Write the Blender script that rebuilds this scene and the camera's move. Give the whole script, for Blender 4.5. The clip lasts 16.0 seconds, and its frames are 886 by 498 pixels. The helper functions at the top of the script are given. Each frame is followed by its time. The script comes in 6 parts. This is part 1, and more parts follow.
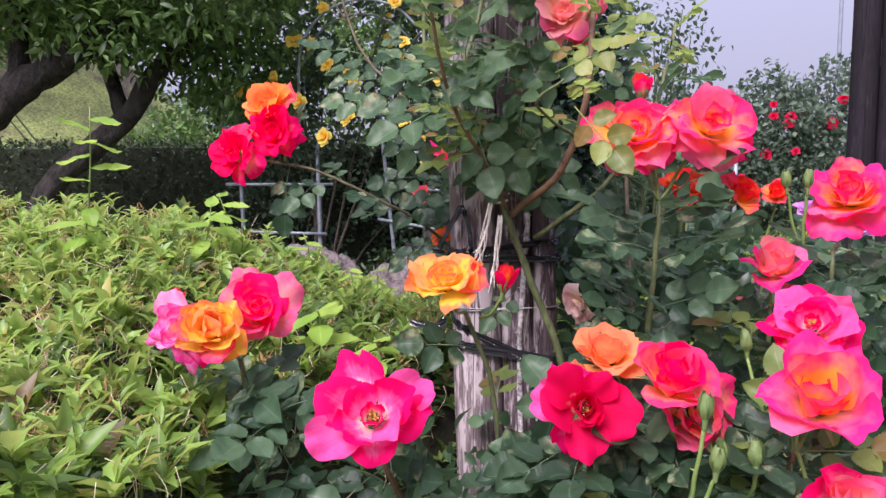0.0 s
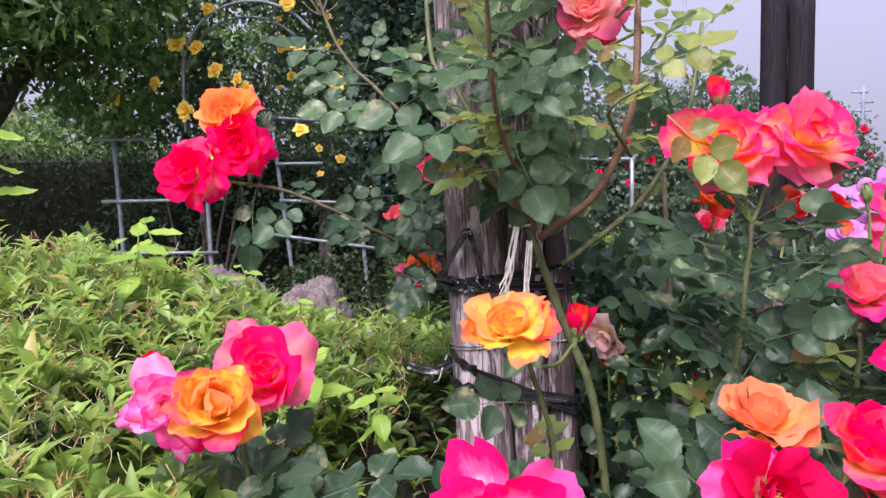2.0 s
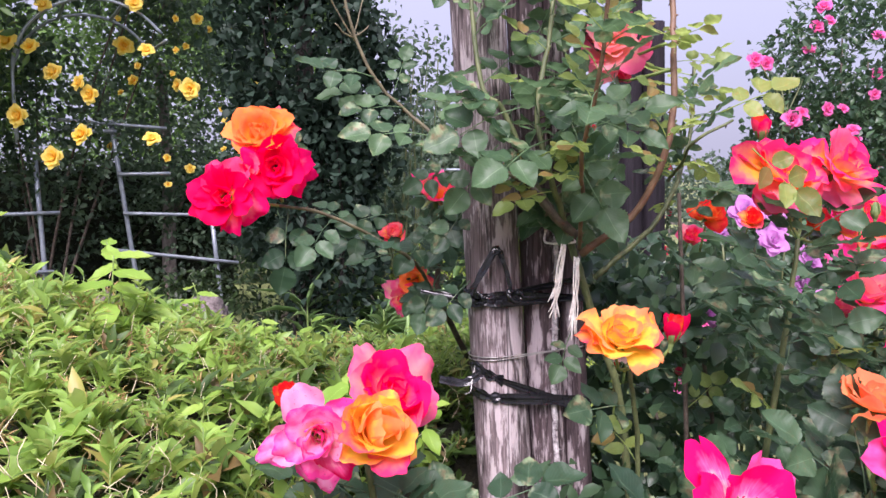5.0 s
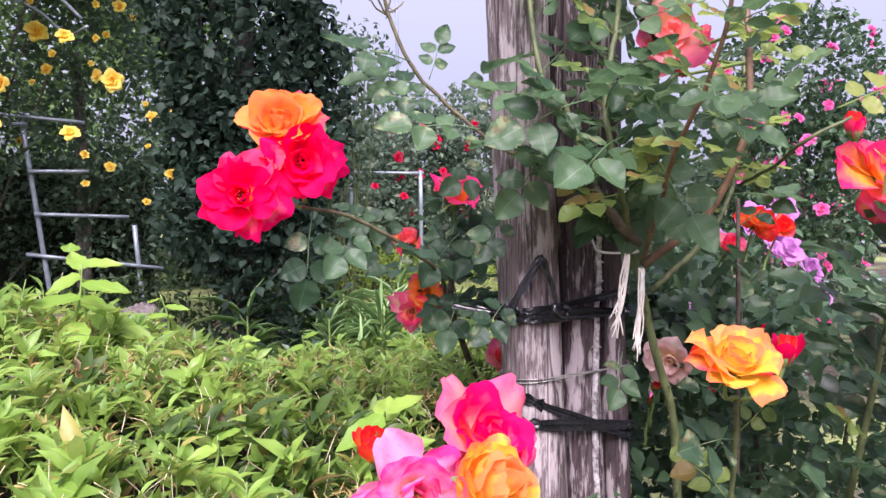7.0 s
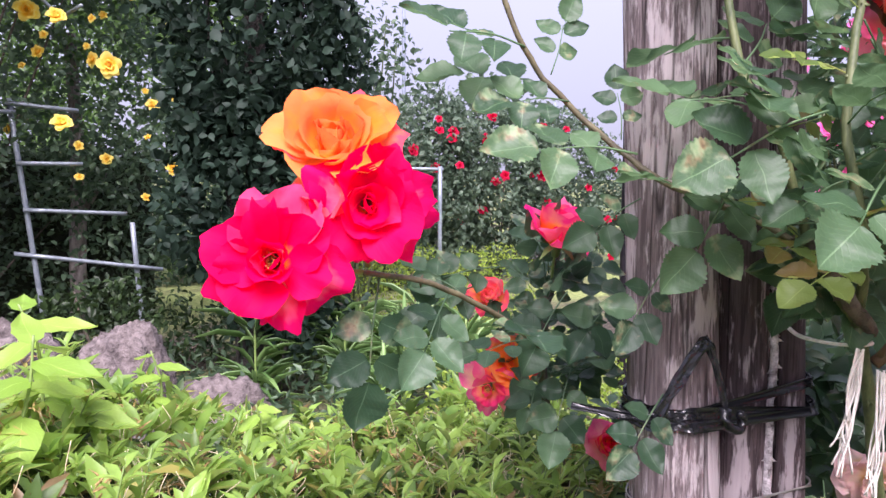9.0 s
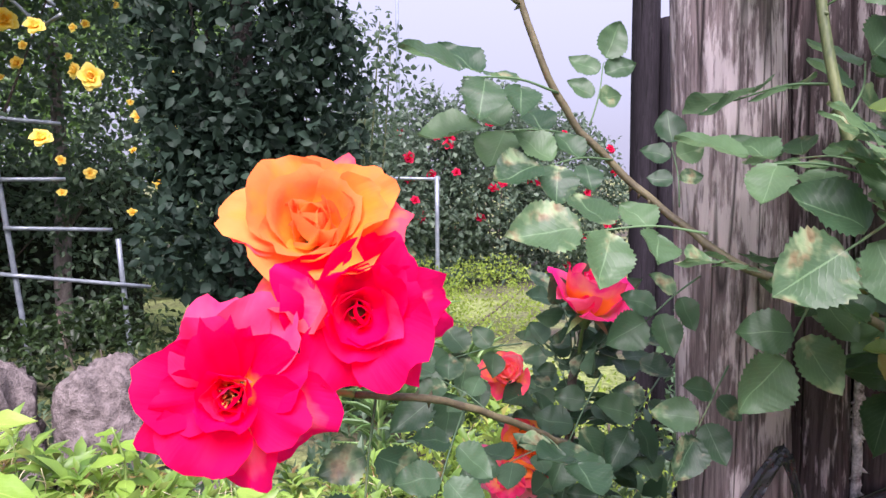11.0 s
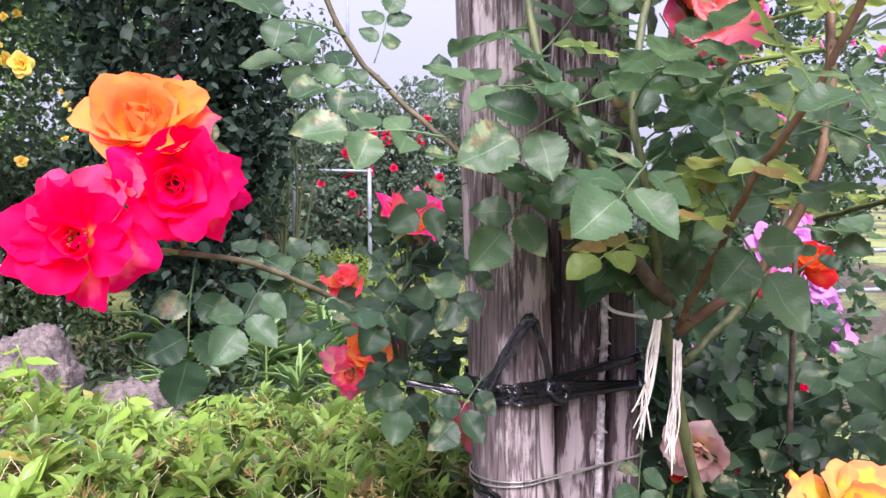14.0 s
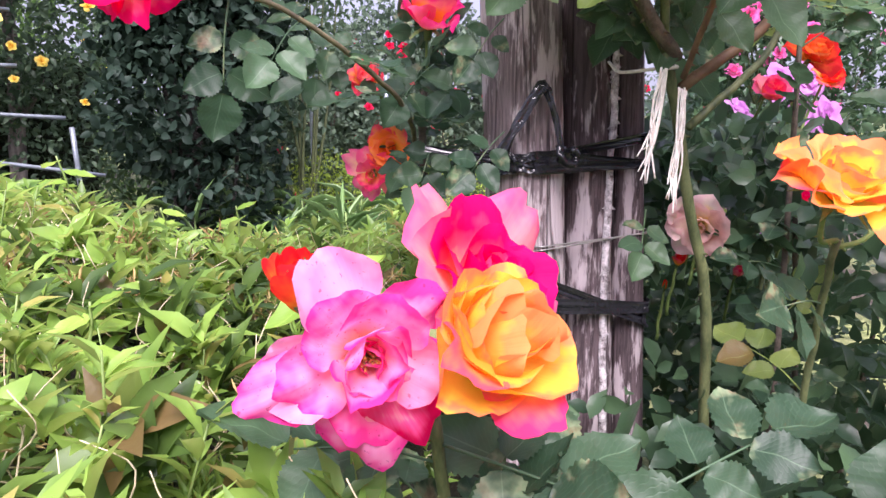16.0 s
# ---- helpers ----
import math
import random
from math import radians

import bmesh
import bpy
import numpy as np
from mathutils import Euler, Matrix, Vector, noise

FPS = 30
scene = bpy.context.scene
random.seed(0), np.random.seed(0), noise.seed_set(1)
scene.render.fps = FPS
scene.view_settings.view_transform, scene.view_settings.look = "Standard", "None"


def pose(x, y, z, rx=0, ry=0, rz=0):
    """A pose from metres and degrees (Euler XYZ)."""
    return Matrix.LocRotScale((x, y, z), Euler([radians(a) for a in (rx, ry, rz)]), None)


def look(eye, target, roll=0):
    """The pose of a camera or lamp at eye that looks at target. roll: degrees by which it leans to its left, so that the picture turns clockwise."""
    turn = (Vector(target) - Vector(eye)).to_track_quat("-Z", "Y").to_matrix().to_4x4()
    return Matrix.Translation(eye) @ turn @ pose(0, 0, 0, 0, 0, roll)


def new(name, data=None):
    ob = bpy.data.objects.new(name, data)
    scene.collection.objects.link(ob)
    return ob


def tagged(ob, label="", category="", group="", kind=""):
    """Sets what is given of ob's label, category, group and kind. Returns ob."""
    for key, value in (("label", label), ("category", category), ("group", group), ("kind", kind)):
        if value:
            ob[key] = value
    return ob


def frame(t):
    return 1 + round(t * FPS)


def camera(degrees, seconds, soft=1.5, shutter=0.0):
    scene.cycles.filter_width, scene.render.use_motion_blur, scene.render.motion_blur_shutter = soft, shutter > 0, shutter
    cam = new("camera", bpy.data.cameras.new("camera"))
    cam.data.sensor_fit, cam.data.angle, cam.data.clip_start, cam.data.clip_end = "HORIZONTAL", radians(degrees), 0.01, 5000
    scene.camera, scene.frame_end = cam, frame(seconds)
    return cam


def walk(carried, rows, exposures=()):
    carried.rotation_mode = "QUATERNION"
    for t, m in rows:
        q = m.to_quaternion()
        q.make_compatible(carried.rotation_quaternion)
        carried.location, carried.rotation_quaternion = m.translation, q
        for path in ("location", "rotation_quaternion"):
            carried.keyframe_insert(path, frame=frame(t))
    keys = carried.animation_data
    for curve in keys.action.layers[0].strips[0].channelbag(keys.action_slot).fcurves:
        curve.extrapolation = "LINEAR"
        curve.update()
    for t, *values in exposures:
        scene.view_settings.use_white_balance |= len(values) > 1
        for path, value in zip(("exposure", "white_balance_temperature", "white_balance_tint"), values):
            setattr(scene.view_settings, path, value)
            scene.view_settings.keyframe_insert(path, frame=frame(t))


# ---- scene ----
cam = camera(61.3, 16.0)
METRES, EYE, TILT, LEAN, TURN = 2.0, 1.25, -5.5, 0.0, 0.0
ROWS = [
    (0.0, 0.0, 0.0, 0.0, -0.0, 0.0, 0.0),
    (0.5, -0.0419, 0.0246, 0.0013, -2.26, -0.07, -0.08),
    (1.0, -0.0729, 0.0608, 0.0134, -5.61, 0.08, 0.45),
    (1.5, -0.0948, 0.0853, 0.0231, -8.11, 0.29, 1.39),
    (2.0, -0.1003, 0.0979, 0.0195, -9.8, 0.4, 2.13),
    (2.5, -0.1191, 0.0857, 0.0194, -11.0, 0.41, 2.84),
    (3.0, -0.1527, 0.0676, 0.0293, -13.05, 0.14, 3.41),
    (3.5, -0.1874, 0.0746, 0.0297, -16.39, 0.14, 3.64),
    (4.0, -0.2166, 0.1025, 0.0362, -20.3, 0.23, 3.64),
    (6.5, -0.3258, 0.1849, 0.0384, -28.8, 0.15, 3.57),
    (7.0, -0.3259, 0.2353, 0.0459, -31.4, 0.14, 3.43),
    (7.5, -0.3134, 0.2578, 0.0485, -32.4, -0.08, 3.34),
    (8.0, -0.302, 0.2921, 0.0566, -32.07, -0.23, 3.26),
    (8.5, -0.2975, 0.3539, 0.0769, -31.5, -0.4, 3.03),
    (9.0, -0.2822, 0.4122, 0.0918, -31.21, -0.71, 2.59),
    (11.5, -0.2423, 0.4766, 0.1344, -31.91, -0.63, 3.64),
    (12.0, -0.2343, 0.4589, 0.1374, -32.9, -0.3, 3.91),
    (12.5, -0.2258, 0.442, 0.1284, -33.77, -0.37, 4.32),
    (13.0, -0.2241, 0.4219, 0.1179, -34.45, -0.61, 4.33),
    (13.5, -0.2265, 0.3899, 0.0995, -34.95, -0.69, 3.81),
    (14.0, -0.2418, 0.3692, 0.0779, -35.21, -0.54, 3.14),
    (14.5, -0.2534, 0.3568, 0.0533, -35.08, -0.88, 2.79),
    (15.0, -0.255, 0.3541, 0.022, -34.63, -2.19, 2.74),
    (15.5, -0.2579, 0.3476, 0.0014, -34.19, -3.89, 2.67),
    (16.0, -0.2624, 0.349, -0.0116, -33.97, -5.42, 2.89),
]
walk(cam, [(t, pose(0, 0, EYE, TILT, LEAN, TURN) @ pose(METRES * x, METRES * y, METRES * z, 90 + pitch, roll, yaw)) for t, x, y, z, yaw, pitch, roll in ROWS],
     ((0.0, 0.68, 6200, 30), (3.5, 0.88, 6200, 30), (7.0, 0.98, 6200, 30), (9.0, 1.14, 6200, 30), (12.5, 1.08, 6200, 30), (14.5, 1.2, 6200, 30), (16.0, 1.2, 6200, 30)))

# ---- world and light: bright overcast day ----
world = bpy.data.worlds.new("overcast_sky")
scene.world = world
world.use_nodes = True
wn, wl = world.node_tree.nodes, world.node_tree.links
sky = wn.new("ShaderNodeTexSky")
sky.sky_type = "NISHITA"
sky.sun_disc = False
sky.sun_elevation, sky.sun_rotation = radians(52), radians(215)
sky.dust_density, sky.air_density = 3.0, 1.2
cloud = wn.new("ShaderNodeMix")
cloud.data_type = "RGBA"
cloud.inputs[0].default_value = 0.85
cloud.inputs[7].default_value = (4.4, 4.65, 5.7, 1)
wl.new(sky.outputs[0], cloud.inputs[6])
place = wn.new("ShaderNodeTexCoord")
apart = wn.new("ShaderNodeSeparateXYZ")
wl.new(place.outputs["Generated"], apart.inputs[0])
high = wn.new("ShaderNodeMapRange")
high.inputs[1].default_value, high.inputs[2].default_value = 0.05, 0.4
high.inputs[3].default_value, high.inputs[4].default_value = 0.7, 1.08
wl.new(apart.outputs[2], high.inputs[0])
dim = wn.new("ShaderNodeMix")
dim.data_type, dim.blend_type = "RGBA", "MULTIPLY"
dim.inputs[0].default_value = 1.0
wl.new(cloud.outputs[2], dim.inputs[6])
wl.new(high.outputs[0], dim.inputs[7])
wl.new(dim.outputs[2], wn["Background"].inputs[0])
wn["Background"].inputs[1].default_value = 0.1

sun_data = bpy.data.lights.new("sun", "SUN")
sun_data.energy, sun_data.angle, sun_data.color = 5.0, radians(40), (1.0, 0.97, 0.92)
sun = new("sun", sun_data)
sun.matrix_world = look((-3.0, -4.0, 7.0), (0, 1, 0))

# ---- materials ----


def shader(name):
    m = bpy.data.materials.new(name)
    m.use_nodes = True
    nt = m.node_tree
    return m, nt, nt.nodes["Principled BSDF"]


def math_node(nt, op, a, b=0.0, clamp=False):
    n = nt.nodes.new("ShaderNodeMath")
    n.operation, n.use_clamp = op, clamp
    for i, v in enumerate((a, b)):
        if isinstance(v, (int, float)):
            n.inputs[i].default_value = v
        else:
            nt.links.new(v, n.inputs[i])
    return n.outputs[0]


def mixed(nt, fac, a, b, blend="MIX"):
    n = nt.nodes.new("ShaderNodeMix")
    n.data_type, n.blend_type = "RGBA", blend
    for i, v in ((0, fac), (6, a), (7, b)):
        if isinstance(v, tuple):
            n.inputs[i].default_value = (*v[:3], 1)
        elif isinstance(v, (int, float)):
            n.inputs[i].default_value = v
        else:
            nt.links.new(v, n.inputs[i])
    return n.outputs[2]


def ramp(nt, fac, *stops):
    n = nt.nodes.new("ShaderNodeValToRGB")
    e = n.color_ramp.elements
    while len(e) < len(stops):
        e.new(0.5)
    for el, (at, c) in zip(e, stops):
        el.position, el.color = at, (*c, 1) if len(c) == 3 else c
    nt.links.new(fac, n.inputs[0])
    return n.outputs[0]


def noise_tex(nt, scale, detail=3.0, stretch=None, space="Object", rough=0.55):
    co = nt.nodes.new("ShaderNodeTexCoord")
    out = co.outputs[space]
    if stretch:
        mp = nt.nodes.new("ShaderNodeMapping")
        mp.inputs[3].default_value = stretch
        nt.links.new(out, mp.inputs[0])
        out = mp.outputs[0]
    n = nt.nodes.new("ShaderNodeTexNoise")
    n.inputs["Scale"].default_value, n.inputs["Detail"].default_value = scale, detail
    n.inputs["Roughness"].default_value = rough
    nt.links.new(out, n.inputs["Vector"])
    return n.outputs[0]


def bump(nt, bs, height, strength, distance):
    b = nt.nodes.new("ShaderNodeBump")
    b.inputs["Strength"].default_value, b.inputs["Distance"].default_value = strength, distance
    nt.links.new(height, b.inputs["Height"])
    nt.links.new(b.outputs[0], bs.inputs["Normal"])


def translucent(nt, bs, colour, share):
    t = nt.nodes.new("ShaderNodeBsdfTranslucent")
    nt.links.new(colour, t.inputs[0])
    mx = nt.nodes.new("ShaderNodeMixShader")
    mx.inputs[0].default_value = share
    nt.links.new(bs.outputs[0], mx.inputs[1])
    nt.links.new(t.outputs[0], mx.inputs[2])
    nt.links.new(mx.outputs[0], nt.nodes["Material Output"].inputs[0])


def variety(nt):
    """A random number for each piece, whether it is an object or an island of a joined mesh."""
    a = nt.nodes.new("ShaderNodeObjectInfo").outputs["Random"]
    b = nt.nodes.new("ShaderNodeNewGeometry").outputs["Random Per Island"]
    return math_node(nt, "FRACT", math_node(nt, "ADD", a, b))


def leaf_material(name, dark, light, rough=0.45, blotch=0.0, share=0.25, veins=True, odd=None, odd_share=0.1, clump=0.0, gloss=0.4):
    m, nt, bs = shader(name)
    v = variety(nt)
    pick = math_node(nt, "POWER", v, 1.6)
    if clump:
        stand = ramp(nt, noise_tex(nt, clump, 3.0), (0.36, (0, 0, 0)), (0.66, (1, 1, 1)))
        pick = math_node(nt, "ADD", math_node(nt, "MULTIPLY", v, 0.45), math_node(nt, "MULTIPLY", stand, 0.55))
    col = mixed(nt, pick, dark, light)
    if odd:
        pick = math_node(nt, "GREATER_THAN", math_node(nt, "FRACT", math_node(nt, "MULTIPLY", v, 7.3)), 1 - odd_share)
        col = mixed(nt, pick, col, odd)
    n = noise_tex(nt, 45.0, 3.0)
    col = mixed(nt, math_node(nt, "MULTIPLY", n, 0.55), col, tuple(0.55 * c for c in dark))
    if veins:
        uv = nt.nodes.new("ShaderNodeUVMap")
        sep = nt.nodes.new("ShaderNodeSeparateXYZ")
        nt.links.new(uv.outputs[0], sep.inputs[0])
        off = math_node(nt, "ABSOLUTE", math_node(nt, "SUBTRACT", sep.outputs[0], 0.5))
        rib = math_node(nt, "LESS_THAN", off, 0.013)
        wave = math_node(nt, "SINE", math_node(nt, "MULTIPLY", math_node(nt, "SUBTRACT", sep.outputs[1], math_node(nt, "MULTIPLY", off, 0.9)), 62.0))
        vein = math_node(nt, "POWER", math_node(nt, "MAXIMUM", wave, 0.0), 6.0)
        pale = tuple(min(1, 1.5 * c + 0.035) for c in light)
        col = mixed(nt, math_node(nt, "MAXIMUM", math_node(nt, "MULTIPLY", rib, 0.4), math_node(nt, "MULTIPLY", vein, 0.1)), col, pale)
        height = math_node(nt, "ADD", math_node(nt, "MULTIPLY", vein, -0.35), n)
        bump(nt, bs, height, 0.17, 0.002)
    else:
        bump(nt, bs, n, 0.4, 0.004)
    if blotch:
        big = noise_tex(nt, 26.0, 4.0)
        sick = math_node(nt, "GREATER_THAN", math_node(nt, "FRACT", math_node(nt, "MULTIPLY", v, 3.7)), 0.62)
        spot = math_node(nt, "MULTIPLY", math_node(nt, "MULTIPLY", math_node(nt, "SUBTRACT", big, 0.5), 12.0, True), math_node(nt, "MULTIPLY", sick, blotch))
        col = mixed(nt, spot, col, ramp(nt, noise_tex(nt, 70.0), (0.36, (0.17, 0.3, 0.14)), (0.52, (0.36, 0.42, 0.24)), (0.6, (0.34, 0.24, 0.14)), (0.7, (0.16, 0.08, 0.05))))
    nt.links.new(col, bs.inputs["Base Color"])
    bs.inputs["Roughness"].default_value = rough
    bs.inputs["Specular IOR Level"].default_value = gloss
    if share:
        translucent(nt, bs, mixed(nt, 0.6, col, tuple(min(1, 2.2 * c) for c in light)), share)
    return m


def petal_material(name, base, mid, tip, flare=None, at=(0.25, 0.6, 0.95), spots=0.0, streaks=0.08):
    m, nt, bs = shader(name)
    uv = nt.nodes.new("ShaderNodeUVMap")
    sep = nt.nodes.new("ShaderNodeSeparateXYZ")
    nt.links.new(uv.outputs[0], sep.inputs[0])
    v = variety(nt)
    n = noise_tex(nt, 2.6, 2.0)
    streak = nt.nodes.new("ShaderNodeTexNoise")
    mp = nt.nodes.new("ShaderNodeMapping")
    mp.inputs[3].default_value = (26.0, 1.6, 1.0)
    nt.links.new(uv.outputs[0], mp.inputs[0])
    nt.links.new(mp.outputs[0], streak.inputs["Vector"])
    streak.inputs["Scale"].default_value = 1.0
    side = math_node(nt, "MULTIPLY", math_node(nt, "ABSOLUTE", math_node(nt, "SUBTRACT", sep.outputs[0], 0.5)), 0.45)
    along = math_node(nt, "ADD", sep.outputs[1], side)
    along = math_node(nt, "ADD", along, math_node(nt, "MULTIPLY", math_node(nt, "SUBTRACT", v, 0.5), 0.3))
    along = math_node(nt, "ADD", along, math_node(nt, "MULTIPLY", math_node(nt, "SUBTRACT", n, 0.5), 0.9))
    along = math_node(nt, "ADD", along, math_node(nt, "MULTIPLY", math_node(nt, "SUBTRACT", streak.outputs[0], 0.5), streaks))
    col = ramp(nt, along, (at[0], base), (at[1], mid), (at[2], tip))
    if flare:
        pick = math_node(nt, "MULTIPLY", math_node(nt, "GREATER_THAN", v, 0.8), math_node(nt, "MULTIPLY", n, 1.0, True))
        col = mixed(nt, pick, col, flare)
    if spots:
        sp = math_node(nt, "GREATER_THAN", noise_tex(nt, 14.0, 2.0), 0.68)
        col = mixed(nt, math_node(nt, "MULTIPLY", sp, spots), col, (0.35, 0.02, 0.09))
    nt.links.new(col, bs.inputs["Base Color"])
    bs.inputs["Roughness"].default_value = 0.7
    bs.inputs["Specular IOR Level"].default_value = 0.14
    bump(nt, bs, math_node(nt, "ADD", math_node(nt, "MULTIPLY", streak.outputs[0], 0.6), n), 0.1, 0.02)
    translucent(nt, bs, col, 0.52)
    return m


def plain_material(name, a, b, scale=20.0, rough=0.6, metal=0.0, stretch=None, relief=0.3, depth=0.003, share=0.0):
    m, nt, bs = shader(name)
    n = noise_tex(nt, scale, 5.0, stretch)
    fine = noise_tex(nt, scale * 6, 3.0, stretch)
    f = math_node(nt, "ADD", math_node(nt, "MULTIPLY", n, 0.7), math_node(nt, "MULTIPLY", fine, 0.3))
    col = ramp(nt, f, (0.36, a), (0.64, b))
    nt.links.new(col, bs.inputs["Base Color"])
    bs.inputs["Roughness"].default_value, bs.inputs["Metallic"].default_value = rough, metal
    bump(nt, bs, f, relief, depth)
    if share:
        translucent(nt, bs, col, share)
    return m


def wood_material(name, deep, body, flake, flaked):
    """Weathered log: fibrous grey-brown face, pale upright flecks where the worn layer is left, and thin long cracks."""
    m, nt, bs = shader(name)
    fibre = noise_tex(nt, 230.0, 5.0, (1.0, 1.0, 0.06), rough=0.7)
    broad = noise_tex(nt, 14.0, 3.0, (1.0, 1.0, 0.2))
    fleck = noise_tex(nt, 120.0, 5.0, (1.0, 1.0, 0.13), rough=0.7)
    shape = noise_tex(nt, 48.0, 3.0, (1.0, 1.0, 0.25), rough=0.6)
    col = mixed(nt, ramp(nt, broad, (0.35, (0, 0, 0)), (0.65, (1, 1, 1))), body, tuple(1.6 * c for c in body))
    col = mixed(nt, math_node(nt, "MULTIPLY", ramp(nt, fibre, (0.42, (1, 1, 1)), (0.56, (0, 0, 0))), 0.7), col, deep)
    f = math_node(nt, "ADD", math_node(nt, "ADD", math_node(nt, "MULTIPLY", fleck, 0.45), math_node(nt, "MULTIPLY", shape, 0.4)), math_node(nt, "MULTIPLY", broad, 0.25))
    f = math_node(nt, "MULTIPLY", math_node(nt, "SUBTRACT", f, flaked), 20.0, True)
    col = mixed(nt, math_node(nt, "MULTIPLY", f, 0.85), col, mixed(nt, fibre, tuple(0.7 * c for c in flake), flake))
    line = math_node(nt, "ABSOLUTE", math_node(nt, "SUBTRACT", noise_tex(nt, 26.0, 2.0, (1.0, 1.0, 0.025)), 0.5))
    crack = math_node(nt, "SUBTRACT", 1.0, math_node(nt, "MULTIPLY", line, 75.0, True))
    col = mixed(nt, math_node(nt, "MULTIPLY", crack, 0.85), col, tuple(0.4 * c for c in deep))
    nt.links.new(col, bs.inputs["Base Color"])
    bs.inputs["Roughness"].default_value = 0.8
    bs.inputs["Specular IOR Level"].default_value = 0.25
    height = math_node(nt, "ADD", math_node(nt, "ADD", math_node(nt, "MULTIPLY", fibre, 0.6), math_node(nt, "MULTIPLY", f, 0.5)), math_node(nt, "MULTIPLY", crack, -0.9))
    bump(nt, bs, height, 0.7, 0.003)
    return m


LEAF = leaf_material("rose_leaf", (0.018, 0.046, 0.025), (0.085, 0.158, 0.08), 0.44, 0.6, 0.3, gloss=0.34)
LEAF_CLIMB = leaf_material("climbing_rose_leaf", (0.023, 0.06, 0.031), (0.13, 0.225, 0.105), 0.44, 0.75, 0.32, gloss=0.36)
LEAF_YOUNG = leaf_material("young_rose_leaf", (0.1, 0.165, 0.045), (0.3, 0.38, 0.1), 0.45, 0.3, 0.45, odd=(0.26, 0.13, 0.05), odd_share=0.18)
LEAF_DEEP = leaf_material("shaded_rose_leaf", (0.016, 0.042, 0.022), (0.1, 0.18, 0.085), 0.36, 0.0, 0.2, veins=False)
LEAF_HEDGE = leaf_material("azalea_leaf", (0.055, 0.14, 0.02), (0.385, 0.59, 0.12), 0.42, 0.0, 0.35, veins=False, odd=(0.42, 0.36, 0.1), odd_share=0.06, clump=16.0)
# darker copy of the azalea leaf: shade among the shoots put into its colour
LEAF_HEDGE_SHADED = leaf_material("azalea_shaded_leaf", (0.03, 0.065, 0.014), (0.13, 0.22, 0.045), 0.45, 0.0, 0.25, veins=False, odd=(0.17, 0.1, 0.04), odd_share=0.15)
LEAF_WEED = leaf_material("weed_leaf", (0.2, 0.36, 0.05), (0.36, 0.52, 0.1), 0.5, 0.0, 0.4)
LEAF_DARK = leaf_material("dark_shrub_leaf", (0.012, 0.026, 0.018), (0.034, 0.064, 0.042), 0.6, 0.0, 0.15, veins=False, clump=5.0, gloss=0.22)
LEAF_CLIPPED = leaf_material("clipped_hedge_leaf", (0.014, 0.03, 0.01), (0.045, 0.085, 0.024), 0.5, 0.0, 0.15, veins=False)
LEAF_TREE = leaf_material("tree_leaf", (0.035, 0.075, 0.022), (0.16, 0.28, 0.075), 0.45, 0.0, 0.3, veins=False)
LEAF_MID = leaf_material("garden_shrub_leaf", (0.03, 0.06, 0.034), (0.12, 0.19, 0.105), 0.5, 0.0, 0.25, veins=False)
# paler, greyer rose leaf: the haze of distance is put into its colour
LEAF_HAZY = leaf_material("hazy_rose_hedge_leaf", (0.05, 0.085, 0.055), (0.15, 0.21, 0.14), 0.5, 0.0, 0.25, veins=False)
LEAF_LIME = leaf_material("lime_hedge_leaf", (0.16, 0.26, 0.03), (0.34, 0.42, 0.07), 0.55, 0.0, 0.3, veins=False)
LEAF_BLADE = leaf_material("blade_leaf", (0.07, 0.15, 0.045), (0.27, 0.42, 0.15), 0.4, 0.0, 0.2, veins=False)

PETAL_ORANGE = petal_material("orange_petal", (1.0, 0.5, 0.03), (1.0, 0.36, 0.035), (1.0, 0.27, 0.08), (1.0, 0.42, 0.12), at=(0.2, 0.6, 1.1))
PETAL_GOLD = petal_material("golden_petal", (1.0, 0.74, 0.07), (1.0, 0.59, 0.07), (1.0, 0.3, 0.12), (1.0, 0.5, 0.16), at=(0.42, 0.84, 1.14))
PETAL_ORANGE_OUT = petal_material("orange_pink_petal", (1.0, 0.52, 0.05), (1.0, 0.3, 0.09), (0.98, 0.1, 0.16), (0.96, 0.03, 0.14), at=(0.3, 0.7, 1.0))
PETAL_CRIMSON = petal_material("crimson_petal", (1.0, 0.36, 0.04), (0.95, 0.004, 0.13), (0.93, 0.003, 0.105), (0.96, 0.05, 0.22), at=(0.1, 0.32, 0.9))
PETAL_CRIMSON_OUT = petal_material("crimson_pink_petal", (1.0, 0.55, 0.3), (0.97, 0.14, 0.27), (0.94, 0.006, 0.15), (0.97, 0.14, 0.3), at=(0.22, 0.5, 0.8))
PETAL_DEEP = petal_material("deep_red_petal", (0.95, 0.42, 0.3), (0.72, 0.004, 0.07), (0.76, 0.004, 0.09), (0.86, 0.02, 0.16), at=(0.12, 0.32, 0.9))
PETAL_MAGENTA = petal_material("magenta_petal", (1.0, 0.78, 0.72), (0.95, 0.14, 0.42), (0.92, 0.006, 0.16), (0.94, 0.2, 0.6), at=(0.24, 0.5, 0.8), streaks=0.3)
PETAL_PINK = petal_material("pink_yellow_petal", (1.0, 0.54, 0.08), (0.99, 0.26, 0.2), (0.95, 0.05, 0.2), (0.97, 0.2, 0.38), at=(0.28, 0.58, 0.9))
PETAL_PINK_BASE = petal_material("pink_petal_with_orange_base", (1.0, 0.48, 0.06), (1.0, 0.22, 0.2), (0.95, 0.035, 0.2), (0.98, 0.24, 0.4), at=(0.48, 0.72, 0.96))
